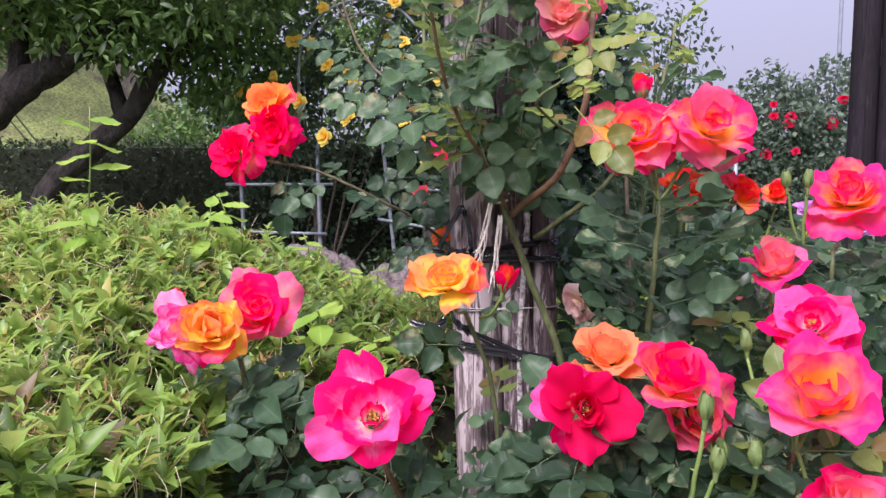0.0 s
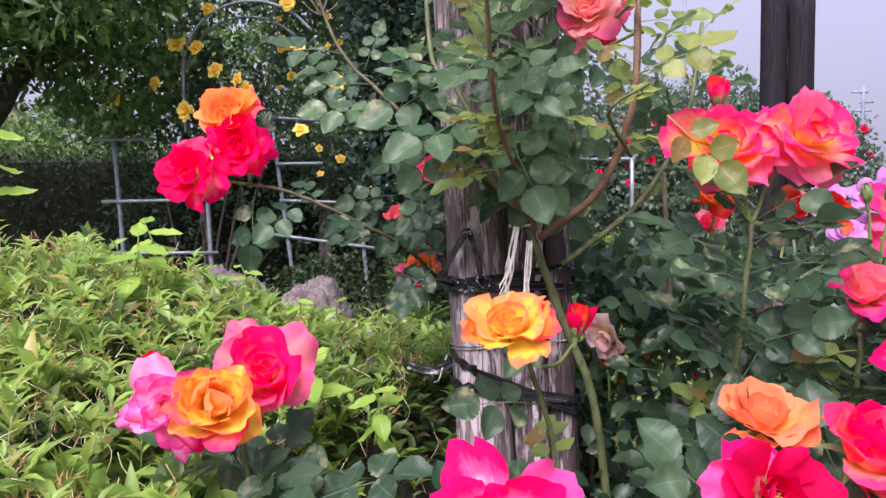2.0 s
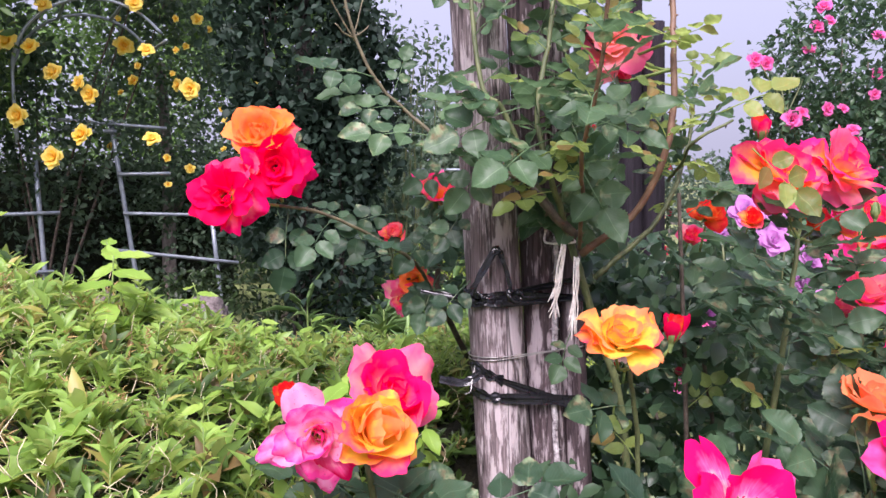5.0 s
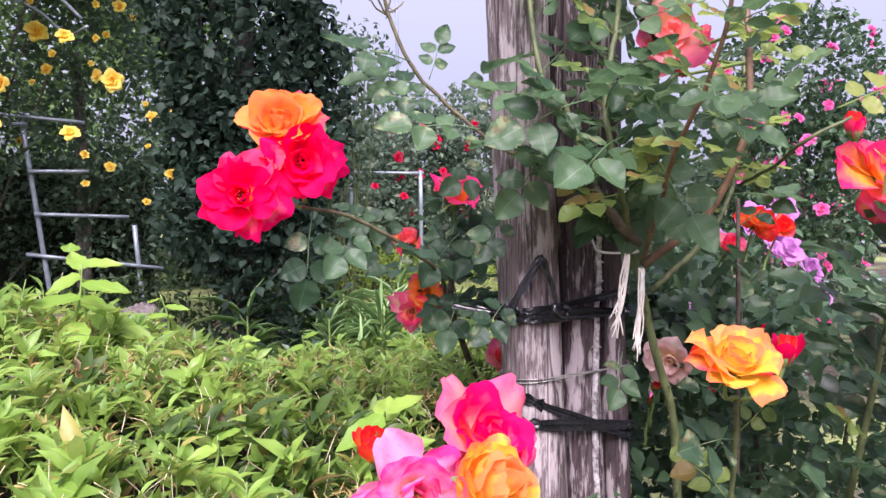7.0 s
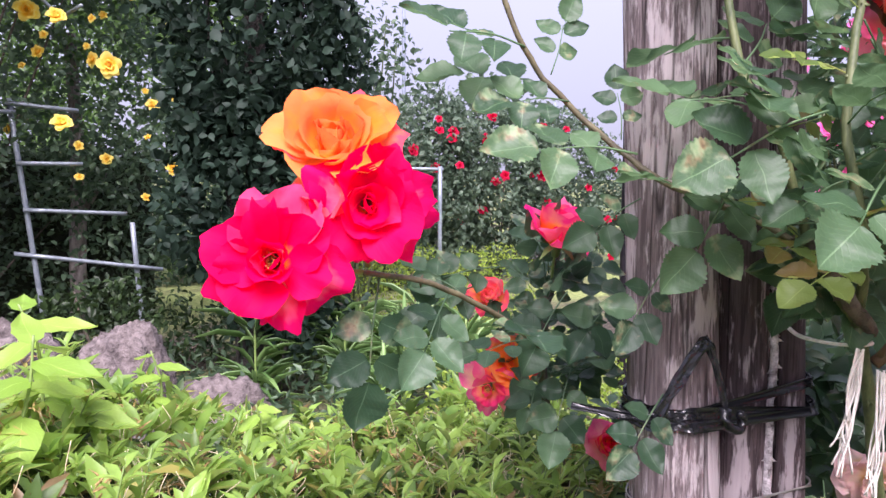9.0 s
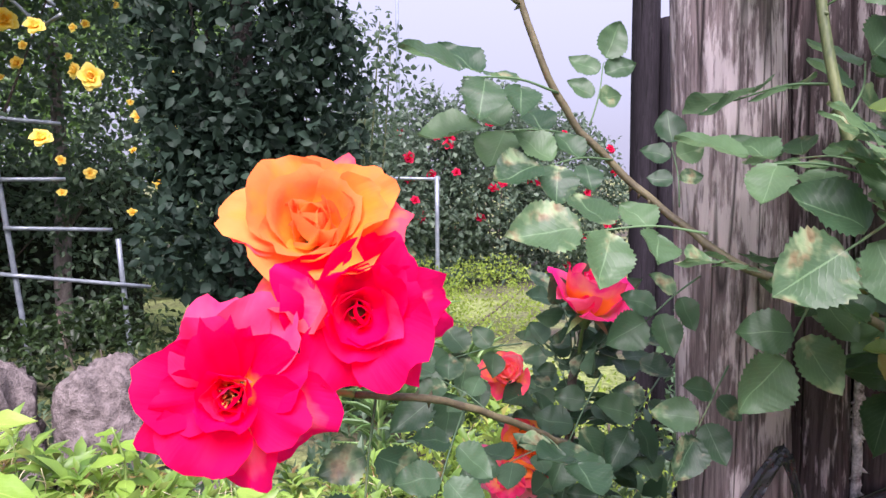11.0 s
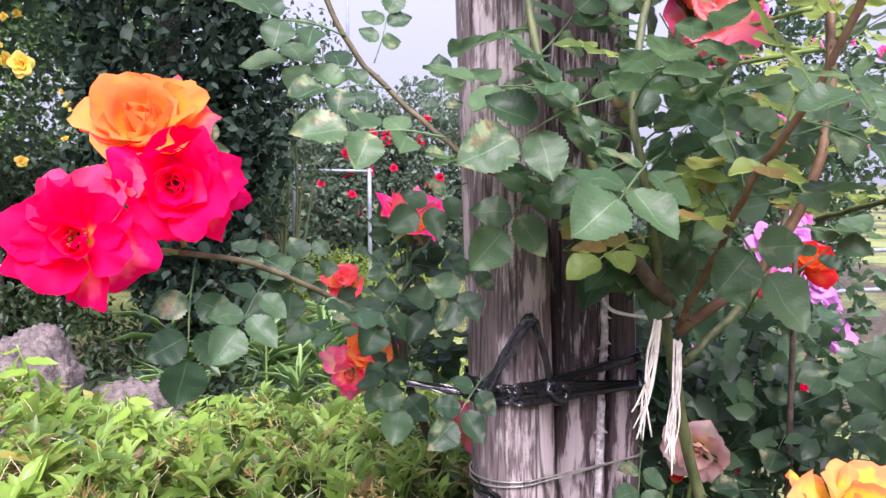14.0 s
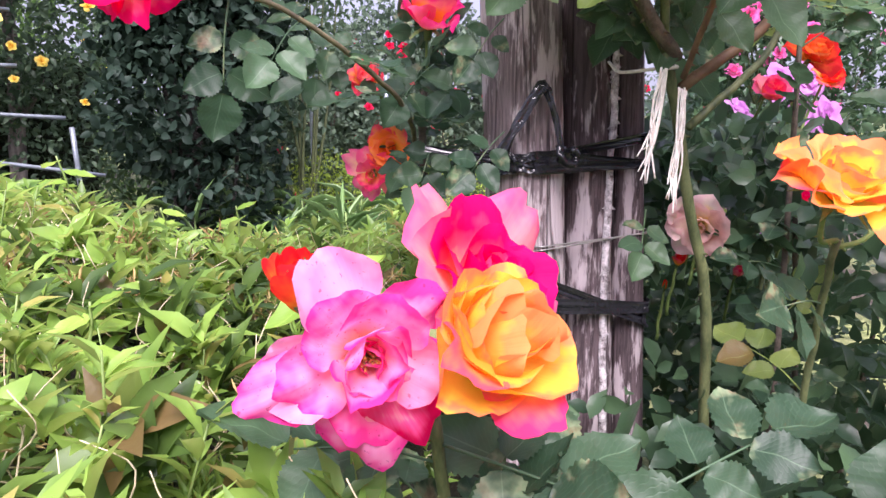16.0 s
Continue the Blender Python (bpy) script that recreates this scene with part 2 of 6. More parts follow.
PETAL_ROSE = petal_material("clear_pink_petal", (1.0, 0.48, 0.16), (0.98, 0.17, 0.33), (0.95, 0.03, 0.26), (0.98, 0.3, 0.46), at=(0.22, 0.52, 0.95))
PETAL_PINK_OUT = petal_material("soft_pink_petal", (1.0, 0.58, 0.3), (0.98, 0.34, 0.36), (0.95, 0.14, 0.32), (0.98, 0.42, 0.4), at=(0.18, 0.55, 0.95))
PETAL_SALMON = petal_material("salmon_petal", (1.0, 0.56, 0.25), (0.98, 0.36, 0.3), (0.95, 0.18, 0.28), (0.98, 0.45, 0.4))
PETAL_BLUSH = petal_material("blush_petal", (1.0, 0.66, 0.3), (0.98, 0.5, 0.4), (0.96, 0.34, 0.4), (0.98, 0.55, 0.5))
PETAL_PEACH = petal_material("peach_petal", (1.0, 0.55, 0.12), (0.98, 0.42, 0.14), (0.96, 0.3, 0.14))
PETAL_LILAC = petal_material("lilac_pink_petal", (1.0, 0.5, 0.42), (0.97, 0.42, 0.7), (0.9, 0.06, 0.36), (0.98, 0.6, 0.8), at=(0.2, 0.6, 1.05), spots=0.5)
PETAL_SCARLET = petal_material("scarlet_petal", (1.0, 0.35, 0.03), (0.95, 0.12, 0.03), (0.85, 0.025, 0.03))
PETAL_MAUVE = petal_material("mauve_petal", (0.84, 0.6, 0.78), (0.72, 0.38, 0.72), (0.64, 0.28, 0.62))
PETAL_YELLOW = petal_material("yellow_petal", (0.98, 0.62, 0.05), (1.0, 0.76, 0.1), (1.0, 0.82, 0.22))
PETAL_RED_FAR = petal_material("red_petal", (0.7, 0.05, 0.1), (0.68, 0.01, 0.06), (0.72, 0.02, 0.09))
PETAL_ROSE_FAR = petal_material("rose_pink_petal", (0.92, 0.4, 0.55), (0.86, 0.12, 0.42), (0.88, 0.22, 0.52))
PETAL_FADED = petal_material("faded_petal", (0.94, 0.7, 0.3), (0.94, 0.76, 0.64), (0.93, 0.62, 0.62), (0.6, 0.34, 0.3), spots=0.2)

CANE = plain_material("green_cane_bark", (0.04, 0.06, 0.022), (0.14, 0.16, 0.065), 90, 0.6, stretch=(1, 1, 0.3))
CANE_BROWN = plain_material("brown_green_cane_bark", (0.07, 0.055, 0.035), (0.16, 0.14, 0.075), 80, 0.6)
CANE_RED = plain_material("reddish_cane_bark", (0.11, 0.055, 0.035), (0.2, 0.12, 0.07), 60, 0.6)
CANE_OLD = plain_material("old_cane_bark", (0.045, 0.035, 0.028), (0.14, 0.11, 0.085), 70, 0.85, relief=0.7)
CANE_GREY = plain_material("lichen_cane_bark", (0.1, 0.075, 0.078), (0.86, 0.8, 0.82), 95, 0.9, relief=0.5)
STEM = plain_material("green_stem", (0.12, 0.2, 0.05), (0.22, 0.3, 0.09), 50, 0.5)
SEPAL = plain_material("green_sepal", (0.1, 0.17, 0.05), (0.2, 0.27, 0.09), 60, 0.5, share=0.2)
STAMEN = plain_material("stamen", (0.45, 0.2, 0.05), (0.8, 0.5, 0.12), 200, 0.6)
WOOD_PALE = wood_material("weathered_log", (0.06, 0.044, 0.046), (0.17, 0.134, 0.139), (0.62, 0.535, 0.552), 0.545)
WOOD_DARK = wood_material("dark_weathered_log", (0.026, 0.018, 0.02), (0.08, 0.058, 0.062), (0.6, 0.51, 0.53), 0.568)
WOOD_BLACK = wood_material("dark_stained_post", (0.004, 0.003, 0.005), (0.012, 0.009, 0.013), (0.035, 0.03, 0.037), 0.62)
TAPE = plain_material("black_plastic_tape", (0.008, 0.008, 0.01), (0.02, 0.02, 0.025), 30, 0.2, relief=0.25)
STRING = plain_material("white_cotton_string", (0.62, 0.56, 0.5), (0.9, 0.86, 0.8), 120, 0.95, relief=0.4)
WIRE = plain_material("dull_steel_wire", (0.32, 0.3, 0.29), (0.5, 0.48, 0.46), 80, 0.45, 0.8)
TUBE = plain_material("galvanised_tube", (0.2, 0.23, 0.27), (0.34, 0.38, 0.43), 25, 0.42, 0.35)
BARK = plain_material("tree_bark", (0.006, 0.005, 0.005), (0.065, 0.055, 0.05), 26, 0.95, stretch=(1, 1, 0.5), relief=1.0, depth=0.05)
BARK_PALE = plain_material("pale_tree_bark", (0.11, 0.09, 0.08), (0.3, 0.26, 0.24), 24, 0.9, stretch=(1, 1, 0.4), relief=0.9, depth=0.01)
ROCK = plain_material("garden_rock", (0.06, 0.046, 0.045), (0.24, 0.2, 0.195), 30, 0.95, relief=1.0, depth=0.03)
TWIG = plain_material("dry_twig", (0.42, 0.34, 0.2), (0.75, 0.66, 0.46), 60, 0.8)
POLE_GREY = plain_material("far_grey_pole", (0.16, 0.19, 0.25), (0.22, 0.25, 0.32), 2, 0.8)

# ---- mesh helpers ----
GROUND = 0.25
RNG = np.random.default_rng(7)


def mesh_of(name, verts, faces, material, uvs=None, smooth=True):
    me = bpy.data.meshes.new(name)
    me.from_pydata([tuple(v) for v in verts] if not isinstance(verts, np.ndarray) else verts.tolist(), [], faces)
    if uvs is not None:
        layer = me.uv_layers.new(name="UVMap")
        idx = np.empty(len(me.loops), dtype=np.int32)
        me.loops.foreach_get("vertex_index", idx)
        layer.data.foreach_set("uv", np.asarray(uvs, dtype=np.float32)[idx].ravel())
    if smooth:
        me.polygons.foreach_set("use_smooth", [True] * len(me.polygons))
    me.materials.append(material)
    me.update()
    return me


def put(name, me, parent=None, m=None, label=""):
    """Links a mesh as one object, as a part of its parent where one is given."""
    ob = new(name, me)
    if parent is not None:
        ob.parent = parent
    if m is not None:
        ob.matrix_basis = m
    if label:
        ob["label"] = label
    return ob


def thing(name, place, label, category, group="", kind=""):
    ob = new(name)
    ob.empty_display_size = 0.05
    ob.location = place
    return tagged(ob, label, category, group, kind)


def local(parent, p):
    return Vector(p) - parent.location


def basis(place, along, normal, size=1.0):
    """Y runs along, Z as near to normal as can be."""
    y = Vector(along).normalized()
    x = y.cross(Vector(normal))
    if x.length < 1e-4:
        x = y.orthogonal()
    x.normalize()
    z = x.cross(y)
    m = Matrix((x, y, z)).transposed().to_4x4()
    return Matrix.Translation(place) @ m @ Matrix.Scale(size, 4)


def spline(points, per=6):
    pts = [Vector(p) for p in points]
    pts = [2 * pts[0] - pts[1]] + pts + [2 * pts[-1] - pts[-2]]
    out = []
    for i in range(1, len(pts) - 2):
        a, b, c, d = pts[i - 1:i + 3]
        for k in range(per):
            t = k / per
            out.append(0.5 * (2 * b + (c - a) * t + (2 * a - 5 * b + 4 * c - d) * t * t + (3 * b - a - 3 * c + d) * t ** 3))
    out.append(pts[-2])
    return out


def tube_data(path, r0, r1, sides=8, wobble=0.0, flat=None, face=None):
    """A tapered tube along a path; flat squeezes it into a strap. Returns verts, faces."""
    verts, faces = [], []
    n = len(path)
    up = Vector((0.13, 0.21, 0.97))
    for i, p in enumerate(path):
        t = (path[min(i + 1, n - 1)] - path[max(i - 1, 0)])
        t = t.normalized() if t.length > 1e-9 else Vector((0, 0, 1))
        x = t.cross(up)
        if x.length < 0.1:
            x = t.cross(Vector((1, 0, 0)))
        if face is not None:
            x = Vector(face) - t * t.dot(Vector(face))
        x.normalize()
        y = x.cross(t)
        r = r0 + (r1 - r0) * i / max(1, n - 1)
        for k in range(sides):
            a = 2 * math.pi * k / sides
            q = r * (1 + wobble * noise.noise(p * 60 + Vector((k, 0, i * 0.1))))
            verts.append(p + x * (math.cos(a) * q * (flat[0] if flat else 1)) + y * (math.sin(a) * q * (flat[1] if flat else 1)))
    for i in range(n - 1):
        for k in range(sides):
            a, b = i * sides + k, i * sides + (k + 1) % sides
            faces.append((a, b, b + sides, a + sides))
    faces.append(tuple(range(sides))[::-1])
    faces.append(tuple(range((n - 1) * sides, n * sides)))
    return verts, faces


def tube(name, points, r0, r1, material, parent, sides=8, per=6, wobble=0.0, flat=None, thorns=0, label="", seed=0, face=None):
    path = spline([local(parent, p) if parent is not None else Vector(p) for p in points], per)
    if thorns:
        path = [path[0]] + [p + 0.0022 * noise.noise_vector(p * 38) for p in path[1:-1]] + [path[-1]]
    verts, faces = tube_data(path, r0, r1, sides, wobble, flat, face)
    if thorns:
        rnd = random.Random(seed + len(path))
        for _ in range(thorns):
            i = rnd.randrange(1, len(path) - 1)
            t = (path[i + 1] - path[i - 1]).normalized()
            side = (t.orthogonal()).normalized()
            side.rotate(Matrix.Rotation(rnd.uniform(0, 6.28), 3, t))
            r = r0 + (r1 - r0) * i / len(path)
            c, w, h = path[i] + side * r * 0.8, r * 0.3 + 0.0006, r * 0.6 + 0.003
            k = len(verts)
            s2 = t.cross(side)
            verts += [c + t * w * 1.4, c - t * w * 1.4, c + s2 * w * 0.6, c - s2 * w * 0.6, c + side * h - t * h * 0.35]
            faces += [(k, k + 2, k + 4), (k + 2, k + 1, k + 4), (k + 1, k + 3, k + 4), (k + 3, k, k + 4)]
    return put(name, mesh_of(name, verts, faces, material), parent, None, label)


# ---- rose leaf: five toothed leaflets on one stalk ----


def leaflet(length, width, cup, curl, rows=13, wave=0.0):
    verts, uvs, faces = [], [], []
    for i in range(rows):
        v = i / (rows - 1)
        w = width * 0.53 * (math.sin(math.pi * min(1.0, v ** 0.76)) ** 0.78 if 0 < v < 1 else 0.02)
        if 0 < i < rows - 1:
            w *= 1.045 if i % 2 else 0.94
        for u in (-1, -0.55, 0, 0.55, 1):
            z = cup * width * abs(u) ** 1.3 - curl * length * v * v + 0.035 * length * math.sin(6.5 * v + 2.6 * u + wave) + 0.02 * length * math.sin(12 * v - 5 * u + 2 * wave) + 0.012 * length * math.sin(23 * v) * abs(u)
            verts.append((u * w, v * length - (0.022 * length if abs(u) == 1 and i % 2 else 0), z * (0.35 + 0.65 * math.sin(math.pi * v))))
            uvs.append((0.5 + 0.5 * u, v))
    for i in range(rows - 1):
        for k in range(4):
            a = i * 5 + k
            faces.append((a, a + 1, a + 6, a + 5))
    return verts, uvs, faces


def rose_leaf_mesh(name, material, seed, size=1.0, rows=25, count=5):
    rnd = random.Random(seed)
    verts, uvs, faces = [], [], []
    stalk = spline([(0, 0, 0), (0.002, 0.04, 0.003), (0, 0.085, -0.004)], 4)
    sv, sf = tube_data([p * size for p in stalk], 0.0011 * size, 0.0007 * size, 4)
    verts += sv
    uvs += [(0.5, 0.5)] * len(sv)
    faces += sf
    spots = [(0.085, 0, 1.0), (0.068, 62, 0.86), (0.068, -62, 0.86), (0.036, 70, 0.68), (0.036, -70, 0.68)][:count]
    for y, ang, s in spots:
        lv, lu, lf = leaflet(0.05 * s * size * rnd.uniform(0.9, 1.1), 0.037 * s * size * rnd.uniform(0.92, 1.12), rnd.uniform(0.05, 0.3), rnd.uniform(0.02, 0.3), rows, rnd.uniform(0, 6))
        m = pose(0, y * size, 0, rnd.uniform(-14, 10), rnd.uniform(-16, 16), ang + rnd.uniform(-10, 10))
        k = len(verts)
        verts += [m @ (Vector(p) + Vector((0, 0.004 * size, 0))) for p in lv]
        uvs += lu
        faces += [tuple(i + k for i in f) for f in lf]
    return mesh_of(name, verts, faces, material, uvs)


LEAF_MESHES = [rose_leaf_mesh("rose_leaf", LEAF, 10 + i) for i in range(7)]
CLIMB_MESHES = [rose_leaf_mesh("climbing_rose_leaf", LEAF_CLIMB, 10 + i) for i in range(7)]
YOUNG_MESHES = [rose_leaf_mesh("young_rose_leaf", LEAF_YOUNG, 30 + i, 0.85) for i in range(4)]


def rose_leaf(bush, place, along, normal=(0, -0.5, 0.9), size=1.0, young=False, rnd=random):
    me = (YOUNG_MESHES if young else CLIMB_MESHES if bush.name.startswith("climbing") else LEAF_MESHES)[rnd.randrange(4 if young else 7)]
    return put("leaf", me, bush, basis(local(bush, place), along, normal, size))


def leaves_along(bush, points, count, rnd, size=(0.8, 1.2), young=0.0, start=0.1, spread=1.0, face=(-0.2, -0.6, 0.6)):
    """Leaves in turn round a cane, leaning outwards and turned to the light."""
    path = spline(points, 8)
    for i in range(count):
        f = start + (1 - start) * (i + rnd.random()) / count
        k = min(len(path) - 2, int(f * (len(path) - 1)))
        p = path[k].lerp(path[k + 1], rnd.random())
        t = (path[k + 1] - path[k]).normalized()
        out = t.orthogonal().normalized()
        out.rotate(Matrix.Rotation(i * 2.4 + rnd.uniform(-0.6, 0.6), 3, t))
        along = out * spread + t * rnd.uniform(0.1, 0.7) + Vector(face) * rnd.uniform(0.0, 0.5) + Vector((0, 0, rnd.uniform(-0.45, 0.15)))
        nrm = Vector(face) * rnd.uniform(0.5, 1.2) + Vector((rnd.uniform(-0.5, 0.5), rnd.uniform(-0.5, 0.5), rnd.uniform(0.1, 1.0)))
        rose_leaf(bush, p, along, nrm, rnd.uniform(*size), rnd.random() < young, rnd)


def leaf_mass(name, places, alongs, normals, lengths, widths, material, parent, fine=True, label="", kind="stuff"):
    """Many simple folded leaves joined into one mesh."""
    P, A, N = (np.asarray(a, dtype=np.float64) for a in (places, alongs, normals))
    L, W = np.asarray(lengths)[:, None], np.asarray(widths)[:, None]
    A = A / np.linalg.norm(A, axis=1, keepdims=True)
    X = np.cross(A, N)
    X /= np.linalg.norm(X, axis=1, keepdims=True) + 1e-9
    Z = np.cross(X, A)
    if fine:
        rows = [(0, 0, 0), (-0.4, 0.3, 0.09), (0, 0.33, 0), (0.4, 0.3, 0.09), (-0.42, 0.6, 0.06), (0, 0.63, -0.03), (0.42, 0.6, 0.06), (0, 1, -0.17)]
        shape = [(0, 2, 1), (0, 3, 2), (1, 2, 5, 4), (2, 3, 6, 5), (4, 5, 7), (5, 6, 7)]
    else:
        rows = [(0, 0, 0), (-0.5, 0.5, 0.1), (0, 0.5, 0), (0.5, 0.5, 0.1), (0, 1, -0.12)]
        shape = [(0, 2, 1), (0, 3, 2), (1, 2, 4), (2, 3, 4)]
    V = np.stack([P + X * (u * W) + A * (v * L) + Z * (w * L) for u, v, w in rows], axis=1)
    n, k = len(P), len(rows)
    faces = []
    for s in shape:
        f = np.arange(n)[:, None] * k + np.array(s)[None]
        faces += f.tolist()
    if parent is not None:
        V = V - np.array(parent.location)
    ob = put(name, mesh_of(name, V.reshape(-1, 3), faces, material, smooth=fine), parent, None, label)
    if kind:
        ob["kind"] = kind
    return ob


def tossed(n, up=0.6):
    a = RNG.normal(size=(n, 3))
    a /= np.linalg.norm(a, axis=1, keepdims=True)
    a[:, 2] += up
    return a


def blob(centre, radii, n, hollow=0.55):
    """Places in an uneven rounded volume, denser towards its skin."""
    d = RNG.normal(size=(n, 3))
    d /= np.linalg.norm(d, axis=1, keepdims=True)
    lump = np.array([noise.noise(Vector(v) * 2.3 + Vector(centre)) for v in d])
    r = (hollow + (1 - hollow) * RNG.random(n) ** 0.6) * (1 + 0.38 * lump)
    return np.array(centre) + d * r[:, None] * np.array(radii)


# ---- rose blooms ----


def petal_mesh(name, length, width, a0, a1, radius, material, seed, ruffle=0.06, nv=13, nu=13, point=0.0):
    """A broad rounded petal that leaves the axis (+Z) at a0 degrees and ends at a1, bent round the axis by its radius, with a wavy rim that rolls back."""
    rnd = random.Random(seed)
    verts, uvs, faces = [], [], []
    ph, ph2, waves = rnd.uniform(0, 6), rnd.uniform(0, 6), rnd.uniform(2.2, 3.8)
    peak, peak_at, notch = point + rnd.uniform(-0.02, 0.06), rnd.uniform(-0.3, 0.3), rnd.uniform(0.0, 0.08)
    loose = a1 > 30
    back = rnd.uniform(8, 46) if loose else 0.0
    cup = rnd.uniform(-0.02, 0.17) if loose else 0.0
    skew = rnd.uniform(-0.16, 0.16)
    steps = 48
    table = [(radius * 0.25, 0.0, 0.0)]
    for i in range(steps + 8):
        q = min(1.0, (i + 0.5) / steps)
        ang = radians(a0 + (a1 - a0) * q ** 1.2 + back * max(0.0, (q - 0.62) / 0.38) ** 2)
        r, h, _ = table[-1]
        table.append((r + math.sin(ang) * length / steps, h + math.cos(ang) * length / steps, ang))
    for i in range(nv):
        v = (i / (nv - 1)) ** 0.85
        w = width * 0.55 * max(0.16, v ** 0.62) * (1 - 0.14 * v ** 4)
        for j in range(nu):
            u = 2 * j / (nu - 1) - 1
            reach = 1 - 0.25 * abs(u) ** 3.2 + skew * u * 0.45
            reach += v ** 3 * (peak * math.exp(-((u - peak_at) / 0.17) ** 2) - notch * math.exp(-((u - peak_at - 0.5) / 0.14) ** 2) + 0.02 * math.sin(ph + 8 * u) + 0.012 * math.sin(ph2 + 15 * u))
            r, h, ang = table[min(len(table) - 1, int(max(0.0, v * reach) * steps))]
            bend = max(r, radius)
            phi = max(-2.0, min(2.0, u * w / bend * 0.95))
            lip = max(0.0, v - 0.3) / 0.7
            rip = ruffle * length * (lip ** 1.5 * math.sin(ph + waves * u + 1.5 * v) + 0.5 * lip ** 2 * math.sin(ph2 + 2.3 * waves * u) + 0.22 * lip ** 3 * math.sin(ph + 5.1 * waves * u))
            rip += 0.035 * length * math.sin(ph2 + 4.0 * v + 1.3 * u) * v * (1 if loose else 0.4)
            rip += 0.12 * length * u * min(1.0, 0.3 + v) * w / width
            rip -= 0.05 * length * math.exp(-(u / 0.22) ** 2) * v * (1 if loose else 0)
            rr = r + rip * math.cos(ang)
            hh = h - rip * math.sin(ang)
            verts.append((bend * math.sin(phi), (rr - bend) + bend * math.cos(phi), hh + cup * length * u * u * v))
            uvs.append((0.5 + 0.5 * u, v * (1 - 0.12 * abs(u) ** 2)))
    for i in range(nv - 1):
        for j in range(nu - 1):
            a = i * nu + j
            faces.append((a, a + 1, a + nu + 1, a + nu))
    return mesh_of(name, verts, faces, material, uvs)


# layers: petals, length, width, first angle, last angle, bend radius (for a bloom of radius 1), outer colour
LAYERS = {
    "full": ((3, 0.5, 0.8, 6, -30, 0.17, 0), (4, 0.66, 1.15, 20, -4, 0.3, 0), (4, 0.8, 1.45, 34, 20, 0.46, 0), (5, 0.94, 1.65, 50, 48, 0.62, 0), (5, 1.02, 1.6, 64, 74, 0.8, 1)),
    "bowl": ((3, 0.5, 0.85, 10, -36, 0.2, 0), (4, 0.66, 1.25, 26, -6, 0.36, 0), (4, 0.84, 1.6, 42, 22, 0.52, 0), (5, 1.0, 1.8, 58, 46, 0.75, 0), (4, 1.02, 1.5, 74, 70, 0.95, 1)),
    "cabbage": ((3, 0.8, 0.85, 2, -22, 0.12, 0), (3, 0.92, 1.25, 10, -22, 0.26, 0), (4, 1.04, 1.7, 24, -8, 0.42, 0), (4, 1.1, 1.9, 40, 14, 0.58, 0), (4, 1.12, 1.6, 58, 50, 0.78, 0)),
    "open": ((4, 0.42, 0.66, 26, 0, 0.24, 0), (5, 0.7, 1.2, 42, 26, 0.46, 0), (5, 0.96, 1.6, 58, 58, 0.75, 0), (6, 1.1, 1.6, 72, 84, 0.9, 1)),
    "cup": ((3, 0.7, 0.9, 6, -26, 0.2, 0), (4, 0.84, 1.3, 18, -6, 0.36, 0), (4, 0.98, 1.7, 34, 18, 0.54, 0), (5, 1.06, 1.7, 52, 56, 0.7, 1)),
    "blowsy": ((4, 0.42, 0.7, 24, -16, 0.2, 0), (4, 0.62, 1.15, 40, 6, 0.4, 0), (5, 0.84, 1.5, 54, 38, 0.6, 0), (5, 1.0, 1.7, 66, 66, 0.8, 0), (4, 1.1, 1.5, 76, 92, 0.9, 1)),
    "ragged": ((4, 0.46, 0.7, 20, -10, 0.24, 0), (5, 0.72, 1.0, 30, 12, 0.42, 0), (5, 0.95, 1.4, 52, 60, 0.7, 0), (5, 1.12, 1.5, 80, 110, 0.9, 1)),
    "single": ((4, 0.44, 0.66, 34, 4, 0.3, 0), (4, 0.84, 1.15, 46, 34, 0.7, 0), (6, 1.08, 1.3, 66, 76, 0.9, 1)),
    "bud": ((3, 1.3, 0.95, 24, -22, 0.18, 0), (4, 1.42, 1.15, 32, -14, 0.28, 0), (3, 1.35, 1.25, 37, 4, 0.36, 1)),
    "tight": ((3, 1.3, 0.9, 36, -38, 0.16, 0), (4, 1.26, 1.0, 42, -38, 0.2, 1)),
}
PETALS = {}


def petal_of(style, layer, variant, material):
    key = (style, layer, variant, material.name)
    if key not in PETALS:
        n, ln, wd, a0, a1, rad, _ = LAYERS[style][layer]
        rnd = random.Random(hash_of(style) * 31 + layer * 7 + variant)
        shut = style in ("bud", "tight")
        swing = 0.3 if shut else 1.0
        PETALS[key] = petal_mesh("petal", ln * rnd.uniform(0.86, 1.1), wd * rnd.uniform(0.85, 1.1), a0 + rnd.uniform(-1, 1) * (3 + 3 * layer) * swing, a1 + rnd.uniform(-1, 0.7) * (6 + 7 * layer) * swing, rad, material, hash_of(style) + layer * 10 + variant, 0.015 if shut else rnd.uniform(0.05, 0.09) + 0.024 * layer, point=rnd.choice((0.0, 0.0, 0.07)) if layer > 1 else 0.0)
    return PETALS[key]


def hash_of(text):
    return sum(ord(c) * (i + 3) for i, c in enumerate(text))


